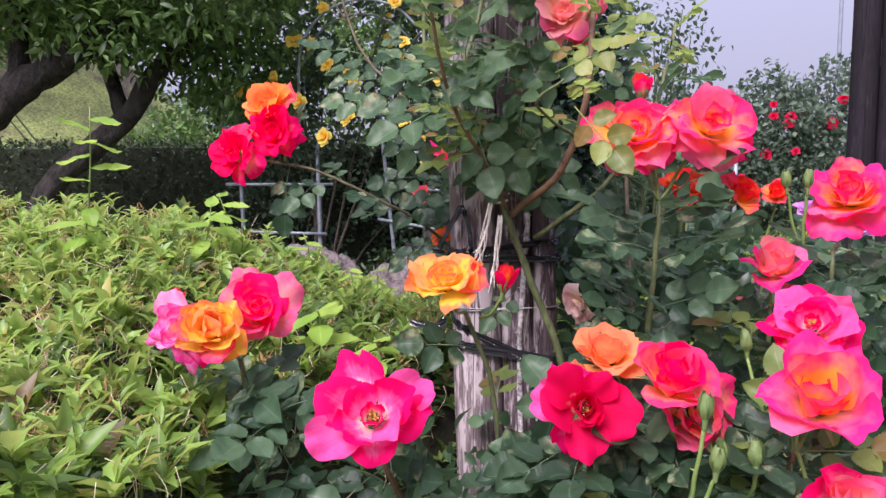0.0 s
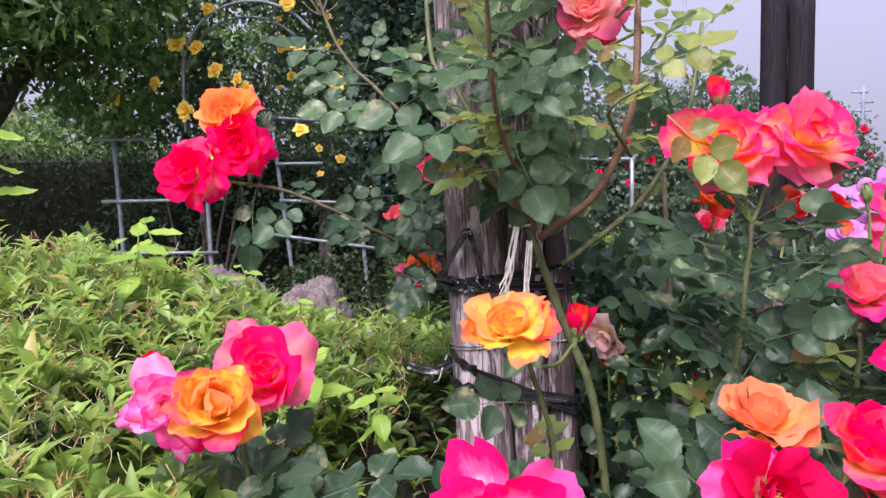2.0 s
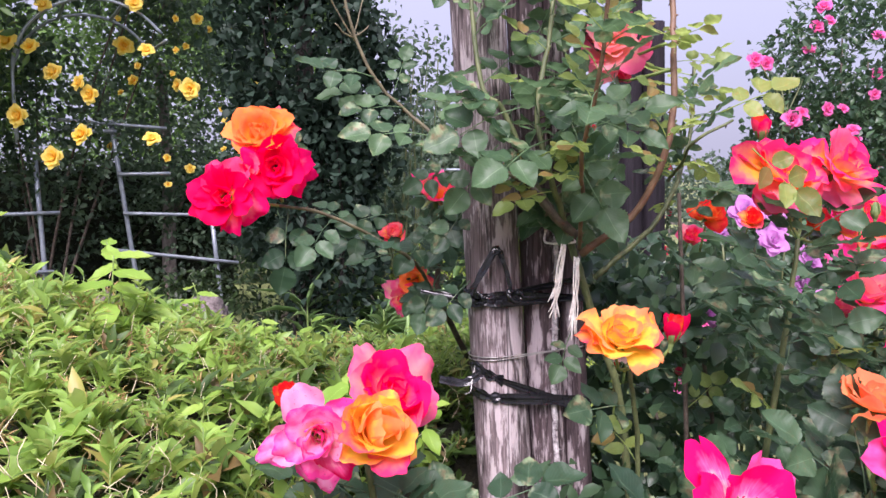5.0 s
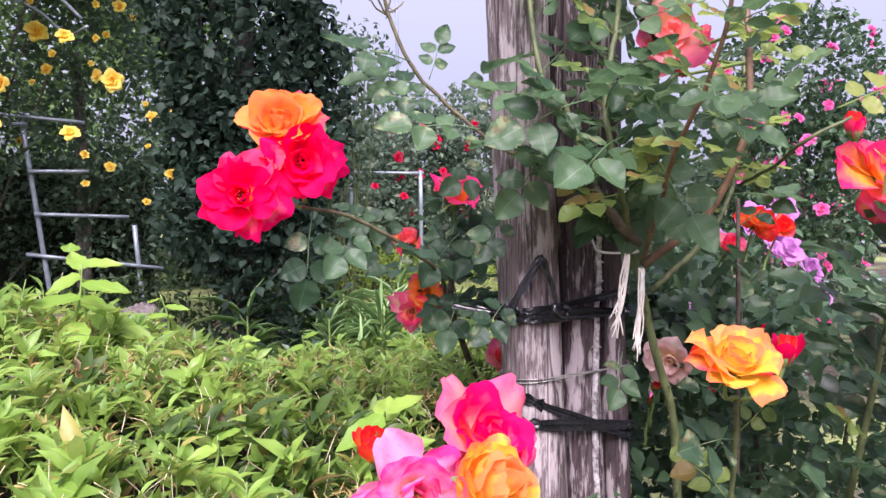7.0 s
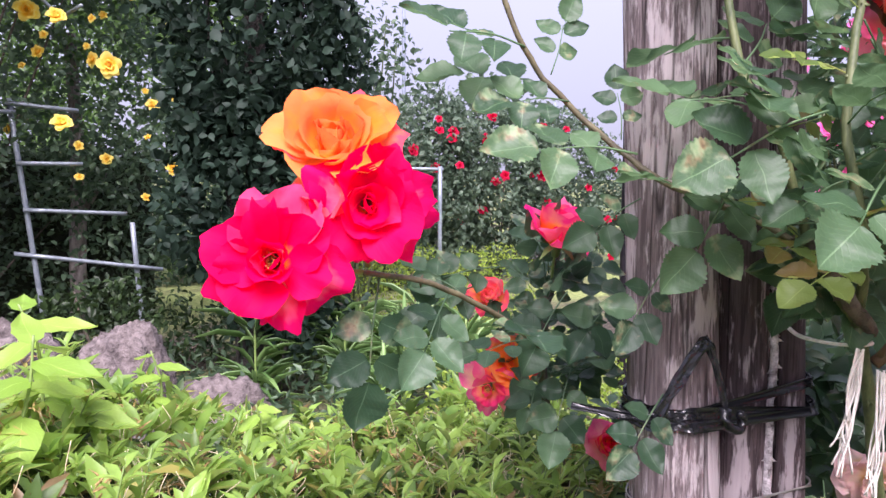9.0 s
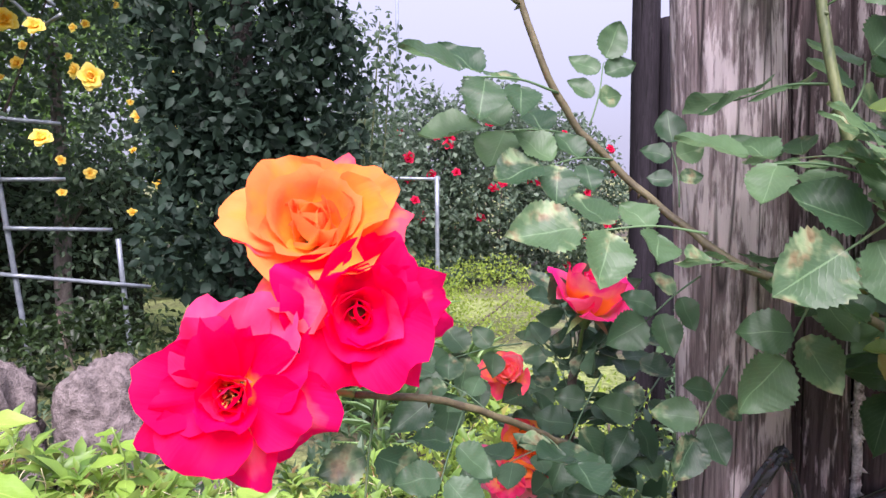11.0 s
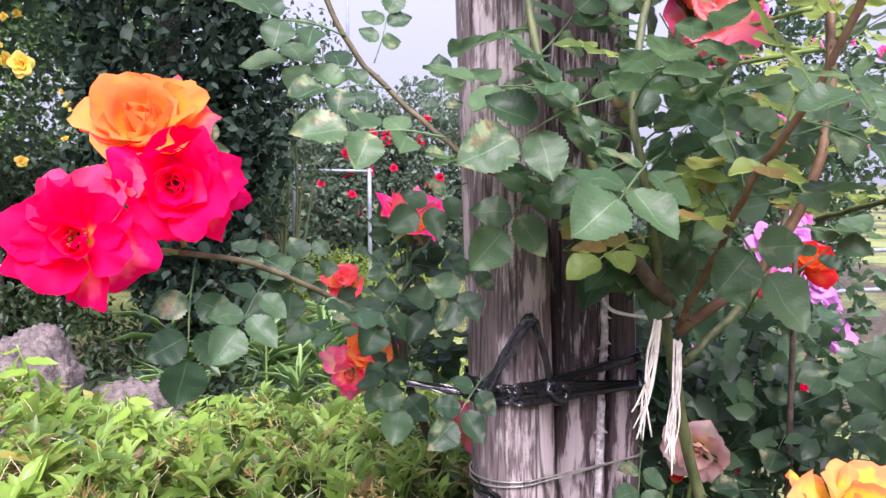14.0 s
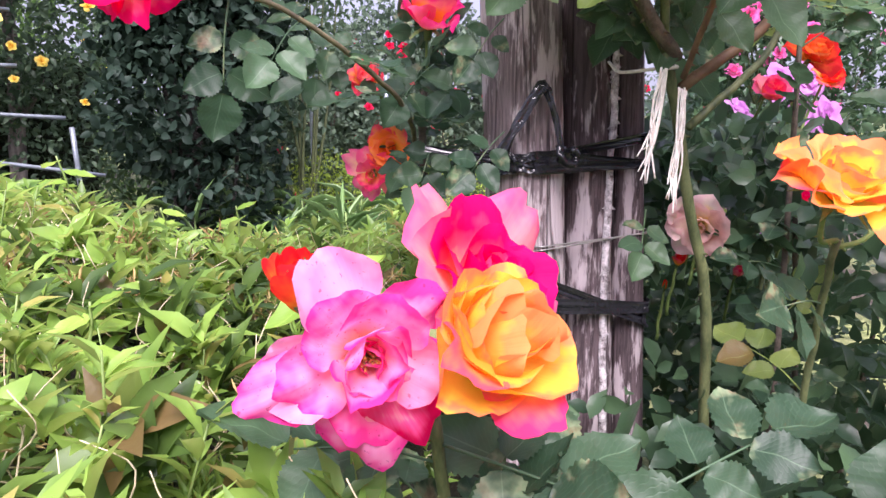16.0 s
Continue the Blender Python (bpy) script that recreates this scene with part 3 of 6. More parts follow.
def calyx_mesh():
    verts, faces = tube_data(spline([(0, 0, -0.32), (0, 0, -0.16), (0, 0, 0.03), (0, 0, 0.1)], 3), 0.09, 0.15, 8)
    for k in range(5):
        a = k * 1.2566
        d, s = Vector((math.cos(a), math.sin(a), 0)), Vector((-math.sin(a), math.cos(a), 0))
        b = len(verts)
        verts += [d * 0.13 + s * 0.09, d * 0.13 - s * 0.09, d * 0.42 + s * 0.07 + Vector((0, 0, -0.04)), d * 0.42 - s * 0.07 + Vector((0, 0, -0.04)), d * 0.72 + Vector((0, 0, -0.2))]
        faces += [(b, b + 1, b + 3, b + 2), (b + 2, b + 3, b + 4)]
    return mesh_of("calyx", verts, faces, SEPAL)


def bud_calyx_mesh():
    """A plump hip whose sepals hug the bud and turn out at their tips."""
    verts, faces = tube_data(spline([(0, 0, -0.5), (0, 0, -0.3), (0, 0, -0.14), (0, 0, 0.02), (0, 0, 0.08)], 3), 0.1, 0.17, 8)
    for k in range(5):
        a = k * 1.2566 + 0.3
        d, q = Vector((math.cos(a), math.sin(a), 0)), Vector((-math.sin(a), math.cos(a), 0))
        b = len(verts)
        outline = ((0.14, 0.0, 0.1), (0.3, 0.25, 0.15), (0.35, 0.5, 0.14), (0.29, 0.78, 0.09), (0.24 + 0.1 * (k % 3), 1.02, 0.04), (0.22 + 0.2 * (k % 3), 1.2, 0.012))
        for ro, zo, wo in outline:
            verts += [d * (ro - 0.02) + q * wo + Vector((0, 0, zo)), d * (ro + 0.02) + Vector((0, 0, zo)), d * (ro - 0.02) - q * wo + Vector((0, 0, zo))]
        for i in range(5):
            for j in range(2):
                c = b + i * 3 + j
                faces.append((c, c + 1, c + 4, c + 3))
    return mesh_of("calyx", verts, faces, SEPAL)


def stamen_mesh():
    verts, faces = [], []
    rnd = random.Random(4)
    for _ in range(46):
        a, q = rnd.uniform(0, 6.28), rnd.uniform(0.03, 0.15)
        p = Vector((math.cos(a) * q, math.sin(a) * q, rnd.uniform(0.18, 0.3)))
        v, f = tube_data([Vector((p.x * 0.4, p.y * 0.4, 0.02)), p * 0.8, p], 0.006, 0.008, 4)
        k = len(verts)
        verts += v
        faces += [tuple(i + k for i in g) for g in f]
        c, k = p, len(verts)
        verts += [c + Vector((0.022, 0, 0)), c + Vector((-0.011, 0.02, 0)), c + Vector((-0.011, -0.02, 0)), c + Vector((0, 0, 0.03)), c - Vector((0, 0, 0.015))]
        faces += [(k, k + 1, k + 3), (k + 1, k + 2, k + 3), (k + 2, k, k + 3), (k + 1, k, k + 4), (k + 2, k + 1, k + 4), (k, k + 2, k + 4)]
    return mesh_of("stamens", verts, faces, STAMEN)


CALYX, BUD_CALYX, STAMENS = calyx_mesh(), bud_calyx_mesh(), stamen_mesh()
COUNT = {"bloom": 0}


def bloom(bush, style, place, width, axis, inner, outer, label, stalk=None, squash=1.0, sag=14, extra=(), spin=None):
    """A rose bloom: calyx with petals as pieces of their own, and its stalk down to the place given.
    sag: degrees by which petals on the lower side hang; extra: loose petals as (turn, length, width, a0, a1, material)."""
    COUNT["bloom"] += 1
    rnd = random.Random(100 + COUNT["bloom"])
    z = Vector(axis).normalized()
    x = Vector((0, 0, 1)).cross(z)
    x = x.normalized() if x.length > 0.05 else Vector((1, 0, 0))
    m = Matrix((x, z.cross(x), z)).transposed().to_4x4()
    shut = style in ("bud", "tight")
    s = width * (0.5 if shut else 0.45)
    deep = 0.28 if style in ("open", "single", "blowsy", "ragged") else 0.36 if style == "bowl" else 0.45
    base = local(bush, place) - z * s * deep
    head = put("rose_bud" if shut else "rose_bloom", BUD_CALYX if shut else CALYX, bush, Matrix.Translation(base) @ m @ Matrix.Diagonal((s, s, s * squash, 1)), label)
    for k, layer in enumerate(LAYERS[style]):
        n = layer[0]
        turn0 = rnd.uniform(0, 360) if spin is None else spin + 137.5 * k
        for i in range(n):
            turn = turn0 + 360 * i / n + rnd.uniform(-1, 1) * (8 if shut else 22)
            low = max(0.0, math.cos(radians(turn)) * -m[2][1]) if not shut else 0.0
            loose = 1.0 if shut else 2.0 + 2.6 * k
            tilt = pose(0, 0, 0, 0, 0, turn) @ pose(0, 0, 0, rnd.uniform(-loose, loose) - sag * low * k / len(LAYERS[style]), rnd.uniform(-loose, loose), 0)
            put("petal", petal_of(style, k, rnd.randrange(5), outer if layer[6] else inner), head, tilt @ Matrix.Scale(rnd.uniform(0.78, 1.1), 4))
    for i, (turn, ln, wd, a0, a1, mat) in enumerate(extra):
        put("petal", petal_mesh("petal", ln, wd, a0, a1, 0.5, mat, COUNT["bloom"] * 10 + i, 0.07, point=0.1), head, pose(0, 0, 0, 0, 0, turn))
    if style in ("open", "single", "ragged"):
        put("stamens", STAMENS, head, None, "golden stamens")
    if stalk is not None:
        b = Vector(bush.location) + base
        e = Vector(stalk)
        mid = b.lerp(e, 0.45) - z * s * 0.5
        tube("stalk", [b - z * s * 0.3, mid, e], 0.0018, 0.0026, STEM, bush, 6, 5, thorns=3)
    return head


def far_bloom_mesh(name, material, seed):
    """A small rose seen from afar: all its petals in one mesh."""
    verts, faces, uvs = [], [], []
    rnd = random.Random(seed)
    for n, ln, wd, a0, a1, rad in ((4, 0.6, 0.75, 6, -12, 0.2), (5, 0.8, 1.0, 26, 26, 0.36), (5, 0.94, 1.2, 46, 62, 0.55), (5, 1.0, 1.25, 62, 90, 0.7)):
        for i in range(n):
            me = petal_mesh("tmp", ln * rnd.uniform(0.9, 1.1), wd, a0 + rnd.uniform(-8, 8), a1 + rnd.uniform(-12, 12), rad, material, rnd.randrange(99), 0.1, 5, 5)
            m = pose(0, 0, 0, 0, 0, 360 * i / n + rnd.uniform(-12, 12))
            k = len(verts)
            verts += [m @ v.co for v in me.vertices]
            faces += [tuple(2 if j == 2 else j + k for j in p.vertices) for p in me.polygons]
            uvs += [((j % 5) / 4, (j // 5) / 4) for j in range(25)]
            bpy.data.meshes.remove(me)
    return mesh_of(name, verts, faces, material, uvs)


def far_blooms(bush, meshes, places, size, rnd, name="rose_bloom", face=(-0.3, -0.9, 0.35)):
    for p in places:
        z = (Vector(face) + Vector((rnd.uniform(-0.5, 0.5), rnd.uniform(-0.4, 0.4), rnd.uniform(-0.4, 0.5)))).normalized()
        x = z.orthogonal().normalized()
        m = Matrix((x, z.cross(x), z)).transposed().to_4x4()
        put(name, meshes[rnd.randrange(len(meshes))], bush, Matrix.Translation(local(bush, p)) @ m @ Matrix.Scale(size * rnd.uniform(0.38, 0.58), 4))

# ---- ground ----


def ground_height(x, y):
    rise = 0.06 * (1 + math.tanh((y - 2.4) * 2))
    bank = 4.0 * math.exp(-((x + 7.5) ** 2 + (y - 12.5) ** 2) / 14.0)
    return GROUND + rise + bank + 0.02 * noise.noise(Vector((x * 2.5, y * 2.5, 0)))


def build_ground():
    m, nt, bs = shader("soil_and_grass")
    big, fine = noise_tex(nt, 0.8, 4.0), noise_tex(nt, 30.0, 4.0)
    soil = ramp(nt, fine, (0.35, (0.03, 0.024, 0.018)), (0.7, (0.09, 0.072, 0.05)))
    grass = ramp(nt, fine, (0.3, (0.09, 0.13, 0.03)), (0.7, (0.33, 0.38, 0.13)))
    nt.links.new(mixed(nt, ramp(nt, big, (0.42, (0, 0, 0)), (0.58, (1, 1, 1))), soil, grass), bs.inputs["Base Color"])
    bs.inputs["Roughness"].default_value = 0.95
    bump(nt, bs, fine, 0.8, 0.03)
    ticks = [-600, -250, -100, -45, -25] + [-18 + 0.75 * i for i in range(56)] + [30, 50, 110, 260, 600]
    n = len(ticks)
    verts = [(x, y + 5, ground_height(x, y + 5)) for y in ticks for x in ticks]
    faces = [(j * n + i, j * n + i + 1, (j + 1) * n + i + 1, (j + 1) * n + i) for j in range(n - 1) for i in range(n - 1)]
    tagged(put("ground", mesh_of("ground", verts, faces, m)), "pale mown grass with patches of dark garden soil", "ground", kind="structure")


build_ground()

# ---- the bundle of logs ----
# axis at 1.2 m height and radius of each log, and the lean that they share
POSTS = ((0.0595, 1.3878, 0.047), (0.133, 1.359, 0.031), (0.178, 1.334, 0.021))
SLANT = (-0.032, 0.028)


def log_post(name, x, y, r, top, material, seed, label, lean=(0.0, 0.0), rows=90, sides=56):
    rnd = random.Random(seed)
    ob = thing(name, (x, y, GROUND), label, "wooden post", "posts tied in a bundle")
    cracks = [(rnd.uniform(0, 6.28), rnd.uniform(0.03, 0.06), rnd.uniform(0.04, 0.1)) for _ in range(5)]
    verts, faces = [], []
    h = top - GROUND
    for i in range(rows):
        z = h * i / (rows - 1)
        taper = 1.03 - 0.05 * i / rows
        for k in range(sides):
            a = 2 * math.pi * k / sides
            q = 1 + 0.035 * noise.noise(Vector((math.cos(a) * 1.6, math.sin(a) * 1.6, z * 2 + seed))) + 0.022 * noise.noise(Vector((math.cos(a) * 9, math.sin(a) * 9, z * 4 + seed)))
            for ca, cw, cd in cracks:
                d = (a - ca - 0.05 * math.sin(z * 5 + seed) + math.pi) % (2 * math.pi) - math.pi
                q -= cd * math.exp(-(d / cw) ** 2) * max(0.0, 0.45 + noise.noise(Vector((ca * 5, z * 2.2, seed))))
            verts.append((math.cos(a) * r * q * taper + lean[0] * z, math.sin(a) * r * q * taper + lean[1] * z, z - 0.02))
    for i in range(rows - 1):
        for k in range(sides):
            a, b = i * sides + k, i * sides + (k + 1) % sides
            faces.append((a, b, b + sides, a + sides))
    faces.append(tuple(range((rows - 1) * sides, rows * sides)))
    put("log", mesh_of("log", verts, faces, material), ob)
    return ob


def post_foot(k):
    x, y, r = POSTS[k]
    return x - SLANT[0] * (1.2 - GROUND), y - SLANT[1] * (1.2 - GROUND), r


log_post("wooden_post", *post_foot(0), 1.86, WOOD_PALE, 1, "thick grey weathered wooden log post with flaking surface", lean=SLANT)
log_post("wooden_post", *post_foot(1), 1.98, WOOD_DARK, 2, "dark weathered wooden log post tied beside a paler one", lean=SLANT)
log_post("wooden_post", *post_foot(2), 1.95, WOOD_DARK, 5, "slim dark weathered wooden post at the bundle's edge", lean=SLANT)
RIGHT = Vector((0.819, -0.574, 0))


def round_posts(z, gap=0.003, slope=0.0, start=0.0, turns=1.0, steps=44, wave=0.0, seed=0):
    """A path round the bundle at height z, which falls by slope along it."""
    out = []
    for i in range(int(steps * turns) + 1):
        a = start + 2 * math.pi * i / steps
        d = Vector((math.cos(a), math.sin(a), 0))
        c = max(POSTS, key=lambda p: p[0] * d.x + p[1] * d.y + p[2])
        p = Vector((c[0] + SLANT[0] * (z - 1.2), c[1] + SLANT[1] * (z - 1.2), 0)) + d * (c[2] * 1.02 + gap)
        p.z = z + slope * (p - Vector((0.1, 1.35, 0))).dot(RIGHT) + wave * noise.noise(Vector((i * 0.35, seed, 0)))
        out.append(p)
    return out


def ribbon(name, points, width, parent, normal=None, per=4, crumple=0.3, seed=0):
    """A flat, crumpled plastic tape along a path, with a thickness of its own."""
    path = spline([local(parent, p) for p in points], per)
    n, cols = len(path), 6
    front, back = [], []
    for i, p in enumerate(path):
        t = (path[min(i + 1, n - 1)] - path[max(i - 1, 0)]).normalized()
        out = Vector(normal) if normal else (p + parent.location - Vector((0.1, 1.35, p.z + parent.location.z)))
        out = (out - t * out.dot(t)).normalized()
        side = t.cross(out)
        pinch = 0.75 + 0.45 * noise.noise(Vector((i * 0.23, seed, 7)))
        for j in range(cols):
            u = j / (cols - 1) - 0.5
            lift = crumple * width * noise.noise(Vector((i * 0.16 + seed, j * 1.1, seed * 3.0)))
            q = p + side * (u * width * pinch) + out * lift
            front.append(q + out * 0.0005)
            back.append(q - out * 0.0005)
    verts, faces, m = front + back, [], n * cols
    for i in range(n - 1):
        for j in range(cols - 1):
            a = i * cols + j
            faces += [(a, a + 1, a + cols + 1, a + cols), (m + a, m + a + cols, m + a + cols + 1, m + a + 1)]
        for e in (0, cols - 1):
            a = i * cols + e
            faces.append((a, a + cols, m + a + cols, m + a))
    return put(name, mesh_of(name, verts, faces, TAPE, smooth=False), parent)


def build_ties():
    band = thing("black_tape", (0.1, 1.35, 1.135), "glossy black plastic tape knotted round the wooden posts", "tape")
    for k, (dz, sl) in enumerate(((0.006, 0.14), (-0.004, -0.05), (-0.012, 0.03))):
        ribbon("strap", round_posts(1.116 + dz, 0.003 + 0.002 * k, sl, wave=0.006, seed=k * 9), 0.015, band, None, 3, 0.35, k)
    tube("knot", [(0.048, 1.306, 1.129), (0.044, 1.302, 1.115), (0.056, 1.297, 1.108), (0.062, 1.298, 1.120), (0.052, 1.295, 1.126)], 0.0055, 0.004, TAPE, band, 7, 5, 0.9)
    ribbon("loose_end", [(0.050, 1.306, 1.118), (0.046, 1.313, 1.155), (0.037, 1.321, 1.192)], 0.010, band, (-0.55, -0.83, 0.1), 8, 0.25, 5)
    ribbon("loose_end", [(0.038, 1.320, 1.196), (0.028, 1.323, 1.190), (0.010, 1.332, 1.158), (-0.008, 1.342, 1.122)], 0.016, band, (-0.5, -0.8, 0.3), 8, 0.25, 6)
    ribbon("loose_end", [(0.002, 1.345, 1.114), (-0.03, 1.37, 1.118), (-0.07, 1.40, 1.126)], 0.011, band, (-0.6, -0.7, 0.2), 6, 0.3, 7)
    low = thing("black_tape", (0.1, 1.35, 0.99), "twisted black plastic tape slung low round the posts", "tape")
    ribbon("strap", round_posts(0.957, 0.004, -0.45, wave=0.002, seed=31), 0.023, low, None, 3, 0.12, 8)
    ribbon("strap", round_posts(0.94, 0.006, -0.12, wave=0.003, seed=47), 0.02, low, None, 3, 0.15, 9)
    ribbon("loose_end", [(0.006, 1.335, 0.99), (-0.02, 1.345, 0.976), (-0.06, 1.355, 0.985)], 0.02, low, (-0.4, -0.8, 0.5), 6, 0.15, 10)
    tie = thing("wire_tie", (0.1, 1.35, 1.04), "thin dull steel wire wound round the posts", "wire")
    for k in range(2):
        tube("wire", round_posts(1.012 + 0.003 * k, 0.003, 0.1 - 0.04 * k), 0.0011, 0.0011, WIRE, tie, 6, 2)
    tube("wire_end", [(0.004, 1.352, 1.0), (-0.008, 1.34, 0.978), (-0.014, 1.335, 0.963), (-0.022, 1.34, 0.958)], 0.0011, 0.001, WIRE, tie, 6, 5)
    top = thing("wire_tie", (0.1, 1.35, 1.62), "dark wire wound round the tops of the posts", "wire")
    tube("wire", round_posts(1.62, 0.003, 0.05), 0.0016, 0.0016, TAPE, top, 6, 2)
    rope = thing("string_tie", (0.09, 1.22, 1.21), "frayed white cotton string hanging from a rose cane", "string")
    tube("loop", [(0.115, 1.305, 1.222), (0.085, 1.26, 1.208), (0.078, 1.215, 1.208), (0.095, 1.195, 1.21), (0.104, 1.21, 1.213)], 0.0018, 0.0018, STRING, rope, 6, 6, 0.4)
    rnd = random.Random(3)
    for k in range(20):
        first = k < 10
        a = Vector((0.076, 1.193, 1.206)) if first else Vector((0.091, 1.182, 1.188))
        b = Vector((0.056, 1.194, 1.108)) if first else Vector((0.080, 1.178, 1.080))
        j = lambda s: Vector((rnd.uniform(-s, s), rnd.uniform(-s, s), rnd.uniform(-s, s)))
        tube("strand", [a + j(0.003), a.lerp(b, 0.35) + j(0.005), a.lerp(b, 0.7) + j(0.006), b + j(0.008) + Vector((0, 0, rnd.uniform(-0.01, 0.02)))], 0.0011, 0.0008, STRING, rope, 5, 5, 0.3)


build_ties()

# ---- climbing rose on the posts ----
rnd = random.Random(11)
climber = thing("climbing_rose", (0.16, 1.28, GROUND), "climbing rose with thorny canes and dark green toothed leaves on posts", "rose bush")
CANES = {
    "main": [(0.27, 1.27, 0.25), (0.24, 1.24, 0.6), (0.199, 1.217, 0.93), (0.149, 1.212, 1.066), (0.115, 1.205, 1.155), (0.090, 1.205, 1.225)],
    "left_up": [(0.090, 1.205, 1.225), (0.05, 1.23, 1.30), (0.0, 1.236, 1.408), (-0.027, 1.246, 1.441), (-0.03, 1.27, 1.56), (-0.02, 1.29, 1.70)],
    "right_up": [(0.090, 1.205, 1.225), (0.045, 1.18, 1.31), (0.03, 1.19, 1.40), (0.06, 1.2, 1.52), (0.09, 1.22, 1.68)],
    "arm": [(0.065, 1.205, 1.262), (0.03, 1.235, 1.302), (-0.005, 1.27, 1.328), (-0.041, 1.315, 1.352), (-0.07, 1.36, 1.39), (-0.102, 1.38, 1.425), (-0.144, 1.39, 1.471), (-0.174, 1.395, 1.54), (-0.184, 1.395, 1.58), (-0.195, 1.4, 1.66)],
    "front": [(0.10, 1.19, 1.20), (0.065, 1.13, 1.27), (0.021, 1.069, 1.335), (-0.005, 1.0, 1.41), (-0.02, 0.96, 1.50), (-0.02, 0.95, 1.62)],
    "right": [(0.11, 1.20, 1.19), (0.18, 1.15, 1.26), (0.21, 1.12, 1.36), (0.22, 1.12, 1.48), (0.24, 1.15, 1.60)],
    "far_right": [(0.15, 1.22, 1.15), (0.26, 1.2, 1.24), (0.34, 1.22, 1.36), (0.38, 1.25, 1.5)],
}
tube("cane", CANES["main"], 0.0068, 0.0055, CANE, climber, 10, 6, 0.12, thorns=26, label="thick green thorny cane")
tube("cane", CANES["left_up"], 0.005, 0.003, CANE, climber, 8, 6, 0.12, thorns=26)
tube("cane", CANES["right_up"], 0.005, 0.003, CANE, climber, 8, 6, 0.12, thorns=24)
tube("cane", CANES["arm"], 0.0036, 0.0022, CANE_BROWN, climber, 8, 6, 0.12, thorns=22)
tube("cane", CANES["front"], 0.0032, 0.0022, CANE_RED, climber, 8, 6, 0.12, thorns=22, label="reddish brown young cane")
tube("cane", CANES["right"], 0.0058, 0.0042, CANE_RED, climber, 8, 6, 0.12, thorns=18)
tube("cane", CANES["far_right"], 0.0045, 0.003, CANE, climber, 8, 6, 0.12, thorns=14)
tube("cane", [(0.150, 1.314, 0.25), (0.142, 1.316, 0.7), (0.1382, 1.321, 0.95), (0.1457, 1.325, 1.1), (0.150, 1.3275, 1.17), (0.151, 1.329, 1.22), (0.150, 1.331, 1.27)], 0.0055, 0.004, CANE_GREY, climber, 10, 8, 0.35, thorns=120, label="old cane crusted with pale lichen")
tube("cane", [(0.10, 1.20, 1.22), (0.05, 1.2, 1.265), (0.03, 1.22, 1.30)], 0.0075, 0.006, CANE_OLD, climber, 8, 6, 0.2, thorns=6)
leaves_along(climber, CANES["left_up"], 18, rnd, (0.7, 1.0), 0.06)
leaves_along(climber, CANES["right_up"], 22, rnd, (0.65, 1.0), 0.2)
leaves_along(climber, CANES["arm"][:4], 5, rnd, (0.5, 0.75), 0.04)
for p, along, nrm, size in (((-0.144, 1.388, 1.472), (-0.98, 0.02, 0.12), (-0.3, -0.55, 0.78), 0.92), ((-0.1, 1.378, 1.425), (-0.97, -0.05, -0.05), (-0.35, -0.65, 0.65), 0.82), ((-0.112, 1.39, 1.45), (0.35, 0.1, 0.9), (-0.5, -0.8, -0.1), 0.62), ((-0.06, 1.35, 1.39), (0.2, 0.3, 0.75), (-0.5, -0.8, 0.2), 0.6), ((-0.19, 1.4, 1.64), (-0.8, 0.1, 0.3), (-0.2, -0.6, 0.8), 0.7)):
    rose_leaf(climber, p, along, nrm, size, False, rnd)
for tip in ((-0.218, 1.39, 1.60), (-0.155, 1.40, 1.60), (-0.205, 1.392, 1.552), (-0.15, 1.392, 1.552)):
    tube("twig", [(-0.175, 1.395, 1.532), Vector((-0.175, 1.395, 1.532)).lerp(Vector(tip), 0.5) + Vector((0, 0, -0.003)), tip], 0.0016, 0.0009, CANE_BROWN, climber, 6, 4, 0.1, thorns=4)
leaves_along(climber, CANES["front"], 22, rnd, (0.55, 0.85), 0.4, 0.26)
leaves_along(climber, CANES["right"], 17, rnd, (0.55, 0.9), 0.82, 0.34)
leaves_along(climber, CANES["far_right"], 16, rnd, (0.6, 0.9), 0.75, 0.4)
for k in range(32):
    p = (rnd.uniform(0.085, 0.17), rnd.uniform(1.22, 1.295), rnd.uniform(1.26, 1.66))
    rose_leaf(climber, p, (rnd.uniform(-0.8, 0.8), rnd.uniform(-0.4, 0.1), rnd.uniform(-0.8, 0.2)), (rnd.uniform(-0.6, 0.1), -0.7, rnd.uniform(0.1, 0.7)), rnd.uniform(0.65, 1.0), k % 7 == 0, rnd)
# large pale-spotted leaves in front of the posts
rose_leaf(climber, (0.004, 1.19, 1.408), (-0.75, 0.15, -0.3), (-0.5, -0.75, 0.5), 1.15)
rose_leaf(climber, (0.024, 1.15, 1.36), (-0.6, -0.2, -0.25), (-0.5, -0.7, 0.6), 1.15)
rose_leaf(climber, (0.048, 1.13, 1.345), (0.1, -0.3, -0.5), (-0.5, -0.8, 0.35), 1.1)
rose_leaf(climber, (0.01, 1.27, 1.36), (-0.5, 0.0, -0.6), (-0.5, -0.8, 0.3), 1.0)
rose_leaf(climber, (0.075, 1.2, 1.325), (0.3, -0.3, -0.5), (-0.4, -0.8, 0.3), 0.95)
rose_leaf(climber, (-0.09, 1.30, 1.375), (-0.8, 0.3, 0.05), (-0.3, -0.6, 0.7), 1.0)
rose_leaf(climber, (-0.10, 1.40, 1.44), (-0.9, 0.3, 0.1), (-0.2, -0.5, 0.8), 1.0)
